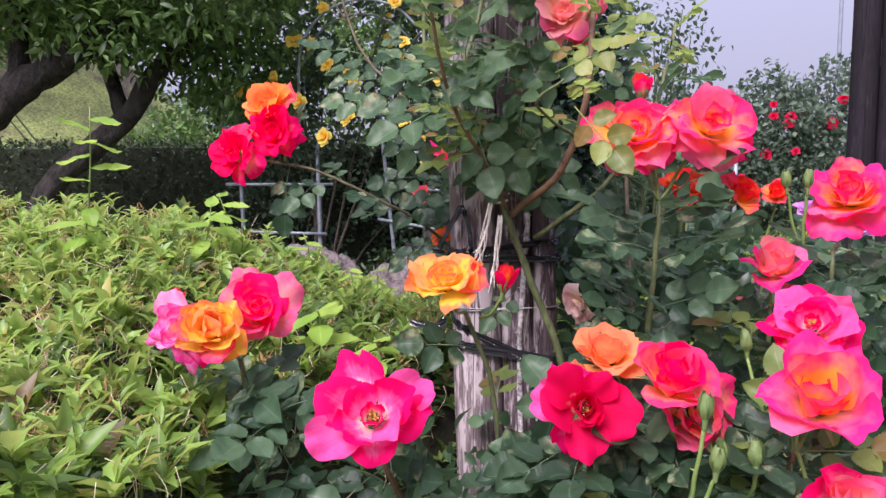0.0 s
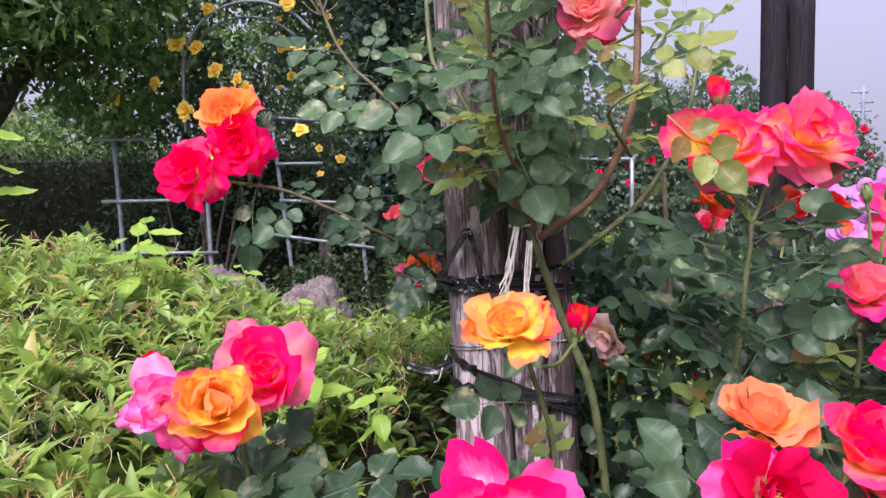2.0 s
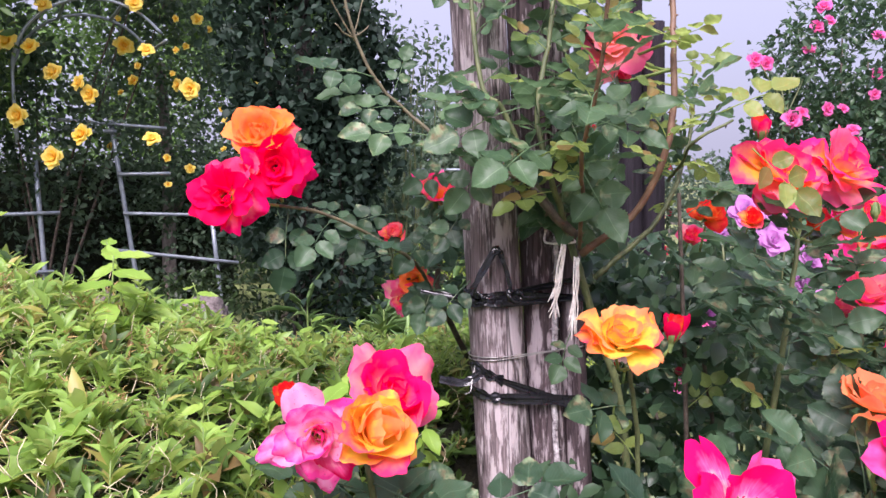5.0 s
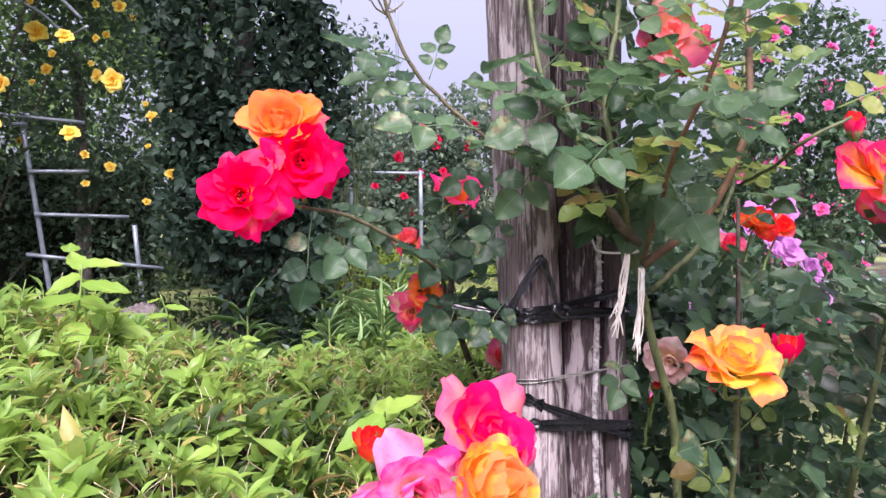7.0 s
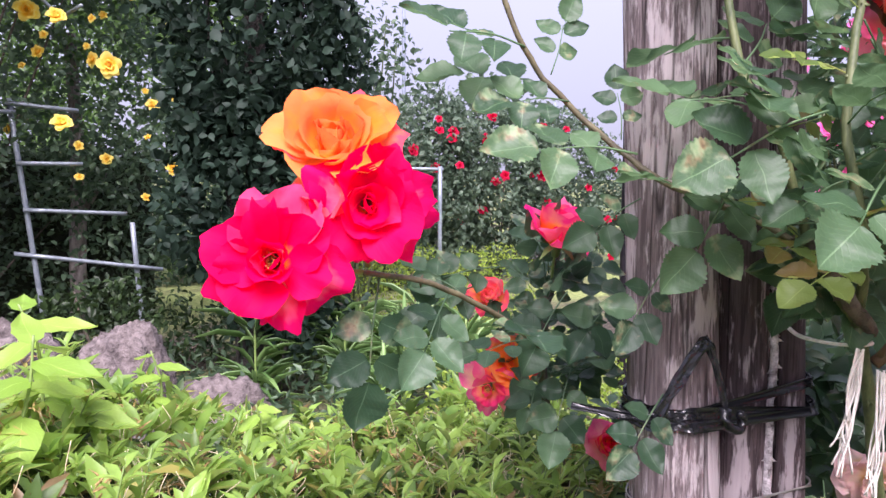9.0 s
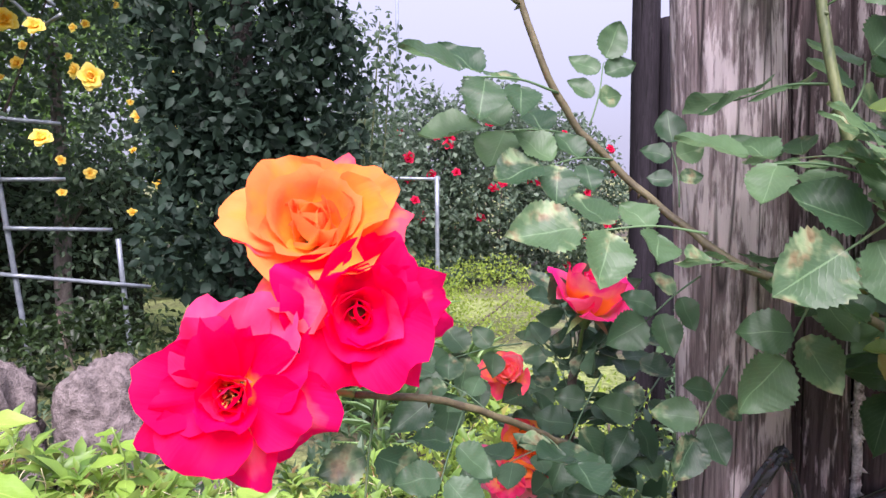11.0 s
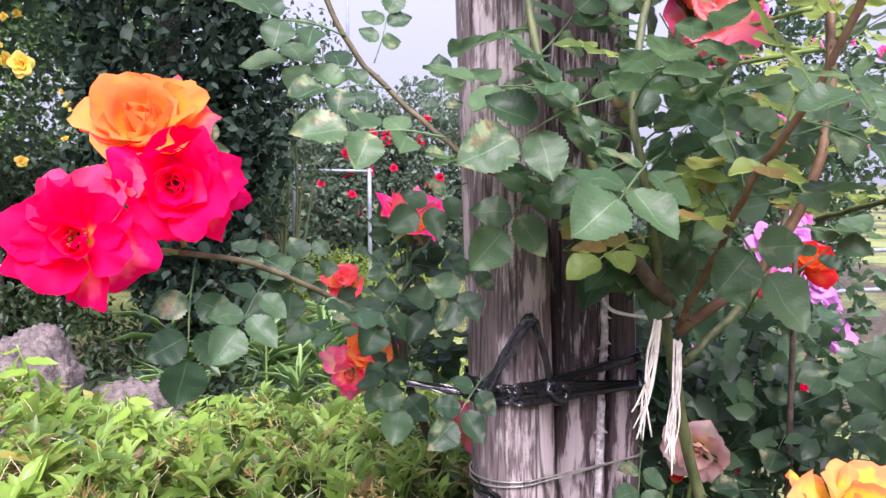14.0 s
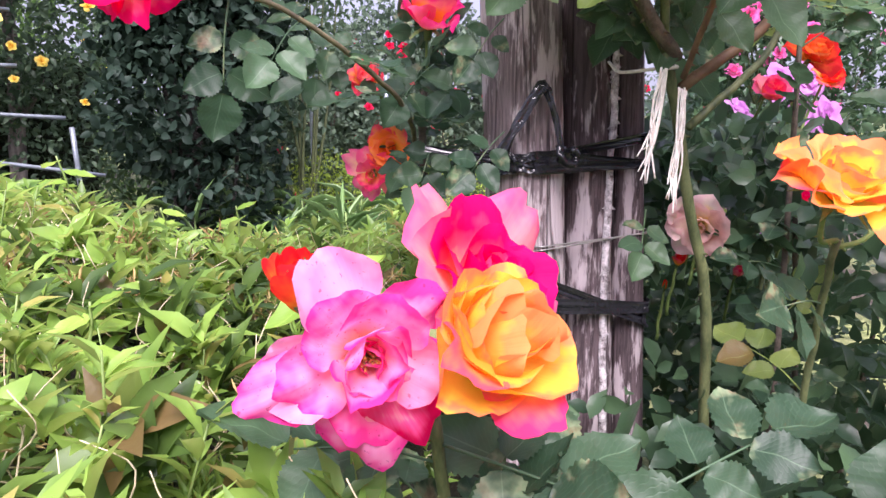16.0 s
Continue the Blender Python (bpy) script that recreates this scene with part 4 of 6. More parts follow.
rose_leaf(climber, (0.125, 1.25, 1.06), (-0.5, -0.4, -0.5), (-0.5, -0.8, 0.2), 0.75)
for p, along, nrm, size in (((0.16, 0.92, 1.335), (0.5, -0.3, -0.6), (-0.2, -0.9, 0.3), 0.95), ((0.14, 0.95, 1.38), (0.6, -0.2, 0.25), (-0.3, -0.7, 0.6), 0.95)):
    rose_leaf(climber, p, along, nrm, size, True, rnd)
tube("cane", [(0.21, 1.12, 1.30), (0.16, 1.04, 1.32), (0.12, 0.975, 1.345), (0.15, 0.94, 1.37)], 0.0026, 0.0018, CANE, climber, 6, 5, 0.1, thorns=6)
bloom(climber, "full", (0.192, 1.228, 1.52), 0.118, (-0.45, -0.7, 0.35), PETAL_BLUSH, PETAL_PINK_OUT, "salmon pink rose bloom opening among leaves", (0.222, 1.14, 1.5), sag=24)
bloom(climber, "cup", (0.222, 1.25, 1.475), 0.055, (0.1, -0.6, 0.4), PETAL_PINK, PETAL_PINK_OUT, "pale pink rose bloom half open", (0.222, 1.13, 1.46))
bloom(climber, "bud", (0.245, 1.22, 1.51), 0.042, (0.2, -0.3, 0.9), PETAL_SALMON, PETAL_PINK_OUT, "pale pink rose bud", (0.23, 1.13, 1.46))

COUNT["bloom"] += 1

# ---- rose bush behind the posts, whose long arm carries the crimson cluster ----
back_rose = thing("rose_bush", (0.30, 1.78, GROUND), "rose bush with crimson and orange blooms on a long arm", "rose bush")
ARM = [(0.02, 1.56, 1.10), (-0.05, 1.47, 1.165), (-0.136, 1.42, 1.214), (-0.236, 1.395, 1.262), (-0.30, 1.40, 1.275)]
tube("cane", [(0.30, 1.78, 0.25), (0.25, 1.74, 0.7), (0.18, 1.69, 0.88), (0.06, 1.60, 1.065), (0.045, 1.585, 1.16), (0.06, 1.58, 1.26)], 0.008, 0.0045, CANE_OLD, back_rose, 8, 6, 0.25, thorns=16, label="dark woody old cane")
tube("cane", ARM, 0.0034, 0.0024, CANE_BROWN, back_rose, 8, 6, 0.12, thorns=10)
tube("cane", [(0.18, 1.69, 0.88), (0.2, 1.66, 0.75), (0.22, 1.66, 0.5), (0.25, 1.7, 0.27)], 0.004, 0.006, CANE, back_rose, 8, 6, 0.12)
leaves_along(back_rose, ARM[:4], 6, rnd, (0.6, 0.9), 0.0, 0.1)
leaves_along(back_rose, [(0.06, 1.60, 1.065), (0.045, 1.585, 1.16), (0.03, 1.57, 1.22), (0.06, 1.58, 1.25)], 20, rnd, (0.55, 0.85), 0.0, 0.0)
leaves_along(back_rose, [(0.08, 1.61, 1.04), (0.06, 1.59, 1.08), (0.05, 1.58, 1.12)], 9, rnd, (0.6, 0.9), 0.0, 0.1)
for p, along, size in (((-0.02, 1.362, 1.335), (-0.8, 0.0, -0.4), 0.75), ((-0.005, 1.345, 1.265), (-0.6, -0.1, -0.6), 0.75), ((0.05, 1.464, 1.22), (-0.8, -0.3, -0.4), 0.85), ((0.0, 1.49, 1.225), (-0.7, -0.3, -0.5), 0.95),
                       ((-0.05, 1.55, 1.25), (-0.8, 0.2, -0.1), 0.85), ((-0.06, 1.57, 1.23), (-0.9, 0.0, -0.3), 0.95), ((-0.01, 1.335, 1.145), (-0.7, -0.2, -0.5), 0.8), ((0.0, 1.48, 1.14), (-0.5, -0.3, -0.7), 0.9)):
    rose_leaf(back_rose, p, along, (-0.4, -0.8, 0.4), size, False, rnd)
rose_leaf(back_rose, (-0.285, 1.40, 1.27), (-0.1, 0.0, -0.9), (-0.3, -0.9, 0.1), 1.0)
rose_leaf(back_rose, (-0.285, 1.40, 1.33), (0.35, 0.3, 0.8), (-0.4, -0.8, 0.3), 0.5)
bloom(back_rose, "bowl", (-0.326, 1.398, 1.386), 0.106, (-0.34, -0.72, 0.6), PETAL_ORANGE, PETAL_ORANGE_OUT, "bright orange full rose bloom", (-0.295, 1.40, 1.28), extra=((170, 0.95, 0.8, 84, 112, PETAL_ORANGE_OUT), (-85, 1.15, 1.3, 66, 72, PETAL_ORANGE_OUT), (80, 1.15, 1.2, 68, 80, PETAL_ORANGE), (-60, 1.1, 1.4, 54, 58, PETAL_ORANGE)))
bloom(back_rose, "ragged", (-0.384, 1.384, 1.291), 0.098, (-0.45, -0.85, 0.12), PETAL_CRIMSON, PETAL_CRIMSON_OUT, "crimson rose bloom fully open", (-0.30, 1.40, 1.275), spin=40,
      extra=((12, 1.12, 0.75, 40, 42, PETAL_CRIMSON), (-8, 1.05, 0.6, 52, 50, PETAL_CRIMSON), (70, 1.12, 1.5, 62, 60, PETAL_CRIMSON), (110, 1.08, 1.3, 68, 74, PETAL_CRIMSON), (195, 1.15, 0.9, 80, 90, PETAL_CRIMSON_OUT)))
bloom(back_rose, "blowsy", (-0.309, 1.37, 1.334), 0.093, (-0.3, -0.93, 0.12), PETAL_CRIMSON, PETAL_CRIMSON_OUT, "crimson rose bloom fully open", (-0.295, 1.40, 1.28),
      extra=((-80, 1.2, 1.2, 74, 84, PETAL_CRIMSON_OUT), (-140, 1.15, 1.2, 78, 92, PETAL_CRIMSON_OUT), (-25, 1.12, 1.3, 62, 66, PETAL_CRIMSON)))
bloom(back_rose, "cup", (0.022, 1.53, 1.298), 0.12, (-0.1, -0.35, 0.9), PETAL_PINK_BASE, PETAL_ROSE, "pink rose bloom seen from its side", (0.06, 1.59, 1.2))
bloom(back_rose, "cup", (-0.045, 1.58, 1.215), 0.06, (-0.4, -0.6, 0.6), PETAL_SALMON, PETAL_ORANGE_OUT, "small salmon rose bloom", (0.04, 1.58, 1.15))
bloom(back_rose, "full", (0.0, 1.60, 1.115), 0.075, (-0.5, -0.7, 0.4), PETAL_ORANGE, PETAL_ORANGE_OUT, "orange rose bloom half hidden by leaves", (0.07, 1.61, 1.06))
bloom(back_rose, "single", (-0.02, 1.62, 1.08), 0.07, (-0.7, -0.6, -0.1), PETAL_PINK, PETAL_PINK_OUT, "drooping pink rose bloom", (0.07, 1.61, 1.06))
bloom(back_rose, "cup", (0.15, 1.57, 0.99), 0.075, (-0.4, -0.8, 0.3), PETAL_PINK, PETAL_PINK_OUT, "pink rose bloom low on the bush", (0.16, 1.67, 0.9))

# ---- rose bush in the hedge's edge: orange, lilac and red cluster ----
low_rose = thing("rose_bush", (-0.25, 1.06, GROUND), "rose bush with a mixed orange, lilac and red cluster", "rose bush")
FORK = (-0.29, 1.05, 0.99)
tube("cane", [(-0.25, 1.06, 0.25), (-0.26, 1.07, 0.6), (-0.27, 1.06, 0.85), FORK], 0.006, 0.004, CANE, low_rose, 8, 6, 0.1, thorns=12)
bloom(low_rose, "cabbage", (-0.303, 0.97, 1.055), 0.104, (0.1, -0.78, 0.5), PETAL_GOLD, PETAL_ORANGE_OUT, "golden orange full rose bloom", FORK, extra=((-165, 1.05, 1.3, 62, 66, PETAL_PINK), (60, 1.05, 1.5, 50, 36, PETAL_GOLD), (95, 1.12, 1.3, 50, 40, PETAL_ORANGE_OUT)))
bloom(low_rose, "ragged", (-0.358, 1.003, 1.044), 0.104, (-0.3, -0.85, 0.05), PETAL_LILAC, PETAL_LILAC, "faded lilac pink rose bloom with speckled petals", FORK, sag=34,
      extra=((180, 1.2, 1.3, 74, 128, PETAL_LILAC), (110, 1.25, 0.9, 80, 100, PETAL_LILAC), (-150, 1.1, 1.1, 60, 120, PETAL_MAGENTA)))
bloom(low_rose, "full", (-0.26, 1.03, 1.072), 0.118, (0.08, -0.68, 0.7), PETAL_CRIMSON_OUT, PETAL_PINK_OUT, "bright red and pink rose bloom", FORK)
bloom(low_rose, "bud", (-0.374, 1.046, 1.07), 0.05, (-0.3, -0.1, 0.95), PETAL_SCARLET, PETAL_SCARLET, "half-open scarlet rose bud", FORK)
leaves_along(low_rose, [(-0.26, 1.07, 0.7), (-0.27, 1.06, 0.85), (-0.285, 1.05, 0.97)], 16, rnd, (0.8, 1.15), 0.0, 0.0)
leaves_along(low_rose, [(-0.22, 1.02, 0.72), (-0.2, 0.98, 0.86), (-0.21, 0.95, 0.95)], 14, rnd, (0.8, 1.1), 0.0, 0.0)

# ---- front rose bush: the large magenta, crimson and pink blooms ----
front_rose = thing("rose_bush", (0.18, 0.98, GROUND), "dense rose bush with magenta, crimson, pink and orange blooms", "rose bush")
STEMS = [
    [(0.10, 1.0, 0.25), (0.05, 0.95, 0.6), (-0.03, 0.82, 0.85), (-0.062, 0.76, 0.95)],
    [(0.18, 0.98, 0.25), (0.17, 0.9, 0.65), (0.16, 0.79, 0.9), (0.15, 0.75, 0.98)],
    [(0.24, 0.98, 0.25), (0.26, 0.9, 0.6), (0.25, 0.77, 0.9), (0.24, 0.74, 0.98)],
    [(0.30, 0.98, 0.25), (0.33, 0.9, 0.6), (0.35, 0.76, 0.9), (0.35, 0.72, 0.98)],
    [(0.30, 1.0, 0.25), (0.40, 1.0, 0.6), (0.43, 0.98, 0.95), (0.43, 0.97, 1.08)],
    [(0.20, 1.02, 0.25), (0.26, 1.02, 0.7), (0.27, 0.97, 1.05), (0.275, 0.95, 1.22)],
    [(0.10, 1.05, 0.25), (0.09, 1.05, 0.7), (0.07, 1.02, 0.95), (0.03, 0.985, 1.07)],
    [(0.35, 1.0, 0.25), (0.48, 1.02, 0.7), (0.53, 1.02, 1.0), (0.54, 1.03, 1.15)],
]
for k, st in enumerate(STEMS):
    tube("cane", st, 0.0038 if k == 6 else 0.0062, 0.003, CANE_RED if k in (0, 3) else CANE, front_rose, 8, 6, 0.1, thorns=14)
    leaves_along(front_rose, st, 2 if k == 6 else 10 if k == 0 else 24, rnd, (0.72, 1.05), 0.09, 0.45)
bloom(front_rose, "single", (-0.068, 0.706, 1.02), 0.108, (0.03, -0.8, 0.6), PETAL_MAGENTA, PETAL_MAGENTA, "magenta rose bloom with a pale heart, wide open", STEMS[0][3])
bloom(front_rose, "ragged", (0.135, 0.69, 1.032), 0.1, (-0.05, -0.95, 0.28), PETAL_DEEP, PETAL_MAGENTA, "deep crimson rose bloom, wide open", STEMS[1][3])
bloom(front_rose, "bowl", (0.172, 0.765, 1.072), 0.095, (0.0, -0.3, 0.95), PETAL_PEACH, PETAL_PEACH, "peach rose bloom behind a crimson one", STEMS[1][3])
bloom(front_rose, "cup", (0.222, 0.70, 1.065), 0.105, (0.1, -0.6, 0.8), PETAL_CRIMSON_OUT, PETAL_PINK, "pink and red rose bloom", STEMS[2][3])
bloom(front_rose, "cup", (0.245, 0.71, 1.02), 0.09, (0.2, -0.85, 0.3), PETAL_PINK_BASE, PETAL_PINK_BASE, "salmon pink rose bloom", STEMS[2][3])
bloom(front_rose, "cup", (0.350, 0.675, 1.05), 0.112, (-0.15, -0.6, 0.75), PETAL_PINK_BASE, PETAL_ROSE, "large pink rose bloom with a golden heart", STEMS[3][3])
bloom(front_rose, "cup", (0.372, 0.655, 0.955), 0.09, (0.0, -0.6, 0.7), PETAL_PINK_OUT, PETAL_CRIMSON_OUT, "pink rose bloom low on the bush", STEMS[3][3])
bloom(front_rose, "open", (0.432, 0.862, 1.082), 0.105, (-0.3, -0.5, 0.7), PETAL_MAGENTA, PETAL_CRIMSON_OUT, "magenta pink rose bloom", STEMS[3][3])
bloom(front_rose, "cup", (0.430, 0.96, 1.14), 0.095, (-0.1, -0.5, 0.85), PETAL_SALMON, PETAL_ROSE, "salmon pink rose bloom", STEMS[4][3])
bloom(front_rose, "cup", (0.495, 1.05, 1.095), 0.06, (0.2, -0.4, 0.8), PETAL_SALMON, PETAL_PINK_OUT, "small salmon rose bloom", STEMS[4][3])
bloom(front_rose, "full", (0.572, 1.05, 1.235), 0.135, (-0.3, -0.6, 0.75), PETAL_PINK_BASE, PETAL_ROSE, "large pink rose bloom with an orange heart", STEMS[7][3])
bloom(front_rose, "tight", (0.456, 0.997, 1.245), 0.04, (-0.1, 0.0, 1.0), SEPAL, SEPAL, "closed green rose bud", (0.49, 1.02, 1.14))
bloom(front_rose, "tight", (0.482, 0.99, 1.245), 0.04, (0.05, 0.0, 1.0), SEPAL, SEPAL, "closed green rose bud", (0.49, 1.02, 1.14))
bloom(front_rose, "blowsy", (0.240, 0.945, 1.312), 0.112, (-0.25, -0.72, 0.62), PETAL_PINK_BASE, PETAL_PINK_BASE, "large pink rose bloom with yellow base", STEMS[5][3], sag=30, extra=((160, 1.1, 1.4, 78, 104, PETAL_PINK_OUT), (-150, 1.1, 1.3, 74, 100, PETAL_PINK_OUT)))
bloom(front_rose, "ragged", (0.330, 0.929, 1.314), 0.106, (0.1, -0.85, 0.5), PETAL_PINK_BASE, PETAL_ROSE, "large pink rose bloom with yellow base", STEMS[5][3], sag=26, extra=((10, 1.05, 1.3, 50, 44, PETAL_ROSE), (120, 1.05, 1.5, 56, 50, PETAL_PINK_BASE), (-170, 1.1, 1.5, 74, 96, PETAL_PINK_OUT)))
bloom(front_rose, "bud", (0.262, 1.0, 1.362), 0.05, (0.0, 0.0, 1.0), PETAL_SCARLET, PETAL_CRIMSON_OUT, "red rose bud above the blooms", STEMS[5][3])
bloom(front_rose, "cup", (0.325, 0.96, 1.24), 0.06, (0.0, -0.6, 0.7), PETAL_ORANGE_OUT, PETAL_SCARLET, "orange and red rose bud", STEMS[5][3])
bloom(front_rose, "cup", (0.385, 0.96, 1.232), 0.066, (0.4, -0.5, 0.6), PETAL_SCARLET, PETAL_ORANGE_OUT, "orange red rose bud", STEMS[5][3])
bloom(front_rose, "bowl", (0.004, 0.968, 1.12), 0.1, (-0.12, -0.5, 0.85), PETAL_GOLD, PETAL_GOLD, "golden orange rose bloom edged with pink", STEMS[6][3], sag=-16, spin=100, extra=((84, 1.1, 1.3, 66, 78, PETAL_ORANGE_OUT), (-84, 1.1, 1.3, 66, 80, PETAL_ORANGE_OUT)))
bloom(front_rose, "bud", (0.080, 0.965, 1.112), 0.052, (0.15, -0.1, 0.95), PETAL_SCARLET, PETAL_DEEP, "closed bright red rose bud", (0.05, 1.0, 1.06))
bloom(front_rose, "tight", (0.228, 0.632, 1.05), 0.04, (0.05, 0.0, 1.0), SEPAL, SEPAL, "closed green rose bud", (0.222, 0.66, 0.93))
bloom(front_rose, "tight", (0.243, 0.64, 1.0), 0.042, (0.1, 0.0, 1.0), SEPAL, SEPAL, "closed green rose bud", (0.222, 0.66, 0.93))
bloom(front_rose, "tight", (0.285, 0.66, 0.998), 0.042, (0.0, 0.1, 1.0), SEPAL, SEPAL, "closed green rose bud", (0.29, 0.7, 0.93))
bloom(front_rose, "tight", (0.33, 0.80, 1.07), 0.04, (-0.1, 0.0, 1.0), SEPAL, SEPAL, "closed green rose bud", (0.35, 0.78, 0.98))
bloom(front_rose, "open", (0.228, 1.255, 1.03), 0.075, (-0.7, -0.35, -0.3), PETAL_FADED, PETAL_FADED, "withered pale beige and pink rose bloom", (0.26, 1.29, 0.95))
leaves_along(front_rose, [(-0.10, 0.85, 0.82), (0.0, 0.8, 0.88), (0.1, 0.78, 0.86), (0.2, 0.8, 0.88)], 16, rnd, (0.9, 1.3), 0.0, 0.0)
# ---- leafy depth of the rose bed behind and beside ----


def rose_mass(name, base, boxes, n, label, size=(0.026, 0.05), material=None):
    ob = thing(name, base, label, "rose bush")
    P = np.concatenate([np.array(lo) + RNG.random((int(n * share), 3)) * (np.array(hi) - np.array(lo)) for lo, hi, share in boxes])
    k = len(P)
    L = RNG.uniform(*size, k)
    leaf_mass("foliage", P, tossed(k, 0.0), tossed(k, 0.8) + np.array([-0.4, -0.6, 0.0]), L, L * RNG.uniform(0.6, 0.78, k), material or LEAF_DEEP, ob)
    return ob


bed = rose_mass("rose_bush", (0.55, 1.55, GROUND), (((0.22, 1.15, 0.3), (1.0, 1.75, 1.1), 0.6), ((0.24, 1.2, 1.0), (0.48, 1.6, 1.16), 0.1), ((0.0, 0.95, 0.3), (0.5, 1.3, 0.85), 0.18)), 5200, "deep mass of dark green rose foliage")
for k in range(9):
    x, y = rnd.uniform(0.25, 0.95), rnd.uniform(1.2, 1.7)
    st = [(x, y, 0.25), (x + rnd.uniform(-0.1, 0.1), y - 0.03, 0.7), (x + rnd.uniform(-0.15, 0.15), y - 0.05, rnd.uniform(1.0, 1.28))]
    tube("cane", st, 0.006, 0.003, CANE if k % 2 else CANE_OLD, bed, 6, 6, 0.1, thorns=6)
    leaves_along(bed, st, 11, rnd, (0.7, 1.0), 0.05, 0.45)
bloom(bed, "cup", (0.389, 1.222, 1.243), 0.06, (-0.3, -0.6, 0.6), PETAL_ORANGE, PETAL_SCARLET, "orange and red rose bloom", (0.4, 1.26, 1.15))
bloom(bed, "cup", (0.42, 1.30, 1.20), 0.06, (-0.3, -0.6, 0.6), PETAL_PINK, PETAL_PINK_OUT, "pink rose bloom among leaves", (0.43, 1.34, 1.12))
bloom(bed, "cup", (0.34, 1.34, 1.0), 0.05, (-0.5, -0.7, 0.3), PETAL_ORANGE, PETAL_PEACH, "faded orange rose bloom deep in the leaves", (0.36, 1.38, 0.92))
bloom(bed, "bud", (0.25, 1.30, 0.98), 0.03, (-0.3, -0.5, 0.8), PETAL_SCARLET, PETAL_ORANGE_OUT, "small orange rose bud", (0.27, 1.33, 0.9))
bloom(bed, "bud", (0.42, 1.33, 0.94), 0.03, (-0.3, -0.5, 0.8), PETAL_PINK, PETAL_PINK_OUT, "small pink rose bud", (0.44, 1.36, 0.86))
bloom(bed, "bud", (0.52, 1.30, 1.04), 0.034, (-0.3, -0.5, 0.8), PETAL_CRIMSON, PETAL_PINK_OUT, "small pink rose bud", (0.53, 1.34, 0.95))
bloom(bed, "cup", (0.583, 1.31, 1.225), 0.06, (-0.4, -0.7, 0.5), PETAL_SCARLET, PETAL_ORANGE_OUT, "orange and pink rose bloom", (0.58, 1.35, 1.12))
bloom(bed, "tight", (0.30, 1.36, 0.93), 0.025, (-0.1, -0.2, 0.9), PETAL_SCARLET, PETAL_SCARLET, "small scarlet rose bud", (0.3, 1.37, 0.85))

mauve = thing("rose_bush", (0.85, 1.55, GROUND), "rose bush with clusters of mauve pink blooms", "rose bush")
MAUVE = [far_bloom_mesh("mauve_bloom", PETAL_MAUVE, 50 + i) for i in range(3)]
rm = random.Random(21)
far_blooms(mauve, MAUVE, [(0.80, 1.53, 1.22), (0.83, 1.50, 1.15), (0.88, 1.52, 1.23), (0.92, 1.55, 1.17), (0.78, 1.60, 1.17), (0.96, 1.5, 1.1), (0.9, 1.45, 1.05), (0.70, 1.62, 1.0), (0.74, 1.6, 0.98), (0.8, 1.58, 0.95), (0.66, 1.5, 1.0), (1.0, 1.6, 1.24), (0.75, 1.41, 1.163)], 0.066, rm)
k = 1500
P = np.array([0.85, 1.6, 0.72]) + (RNG.random((k, 3)) - 0.5) * np.array([0.6, 0.4, 0.9])
L = RNG.uniform(0.025, 0.045, k)
leaf_mass("foliage", P, tossed(k, 0), tossed(k, 0.8), L, L * 0.65, LEAF_DEEP, mauve)
for i in range(6):
    tube("cane", [(0.85, 1.6, 0.25), (0.8 + 0.03 * i, 1.56, 0.8), (0.74 + 0.05 * i, 1.54, 1.15)], 0.005, 0.0025, CANE, mauve, 6, 5)

# ---- clipped azalea hedge ----


def hedge_top(x, y):
    z = 0.945 + 0.17 * (1 / (1 + math.exp(-(y - 1.45) * 9))) * (1 / (1 + math.exp((x + 0.42) * 9)))
    z -= 0.05 / (1 + math.exp(-(x + 0.3) * 8))
    edge = 0.0
    edge = max(edge, (0.72 - y) / 0.12, (y - 2.12) / 0.14, (x - (0.36 if y > 1.58 else -0.36 + 1.0 * max(0, y - 1.2))) / 0.1, (-2.6 - x) / 0.2)
    if edge > 0:
        z -= 0.3 * min(edge, 1.6) ** 2
    return z + 0.05 * noise.noise(Vector((x * 4, y * 4, 2))) + 0.055 * noise.noise(Vector((x * 12, y * 12, 5)))


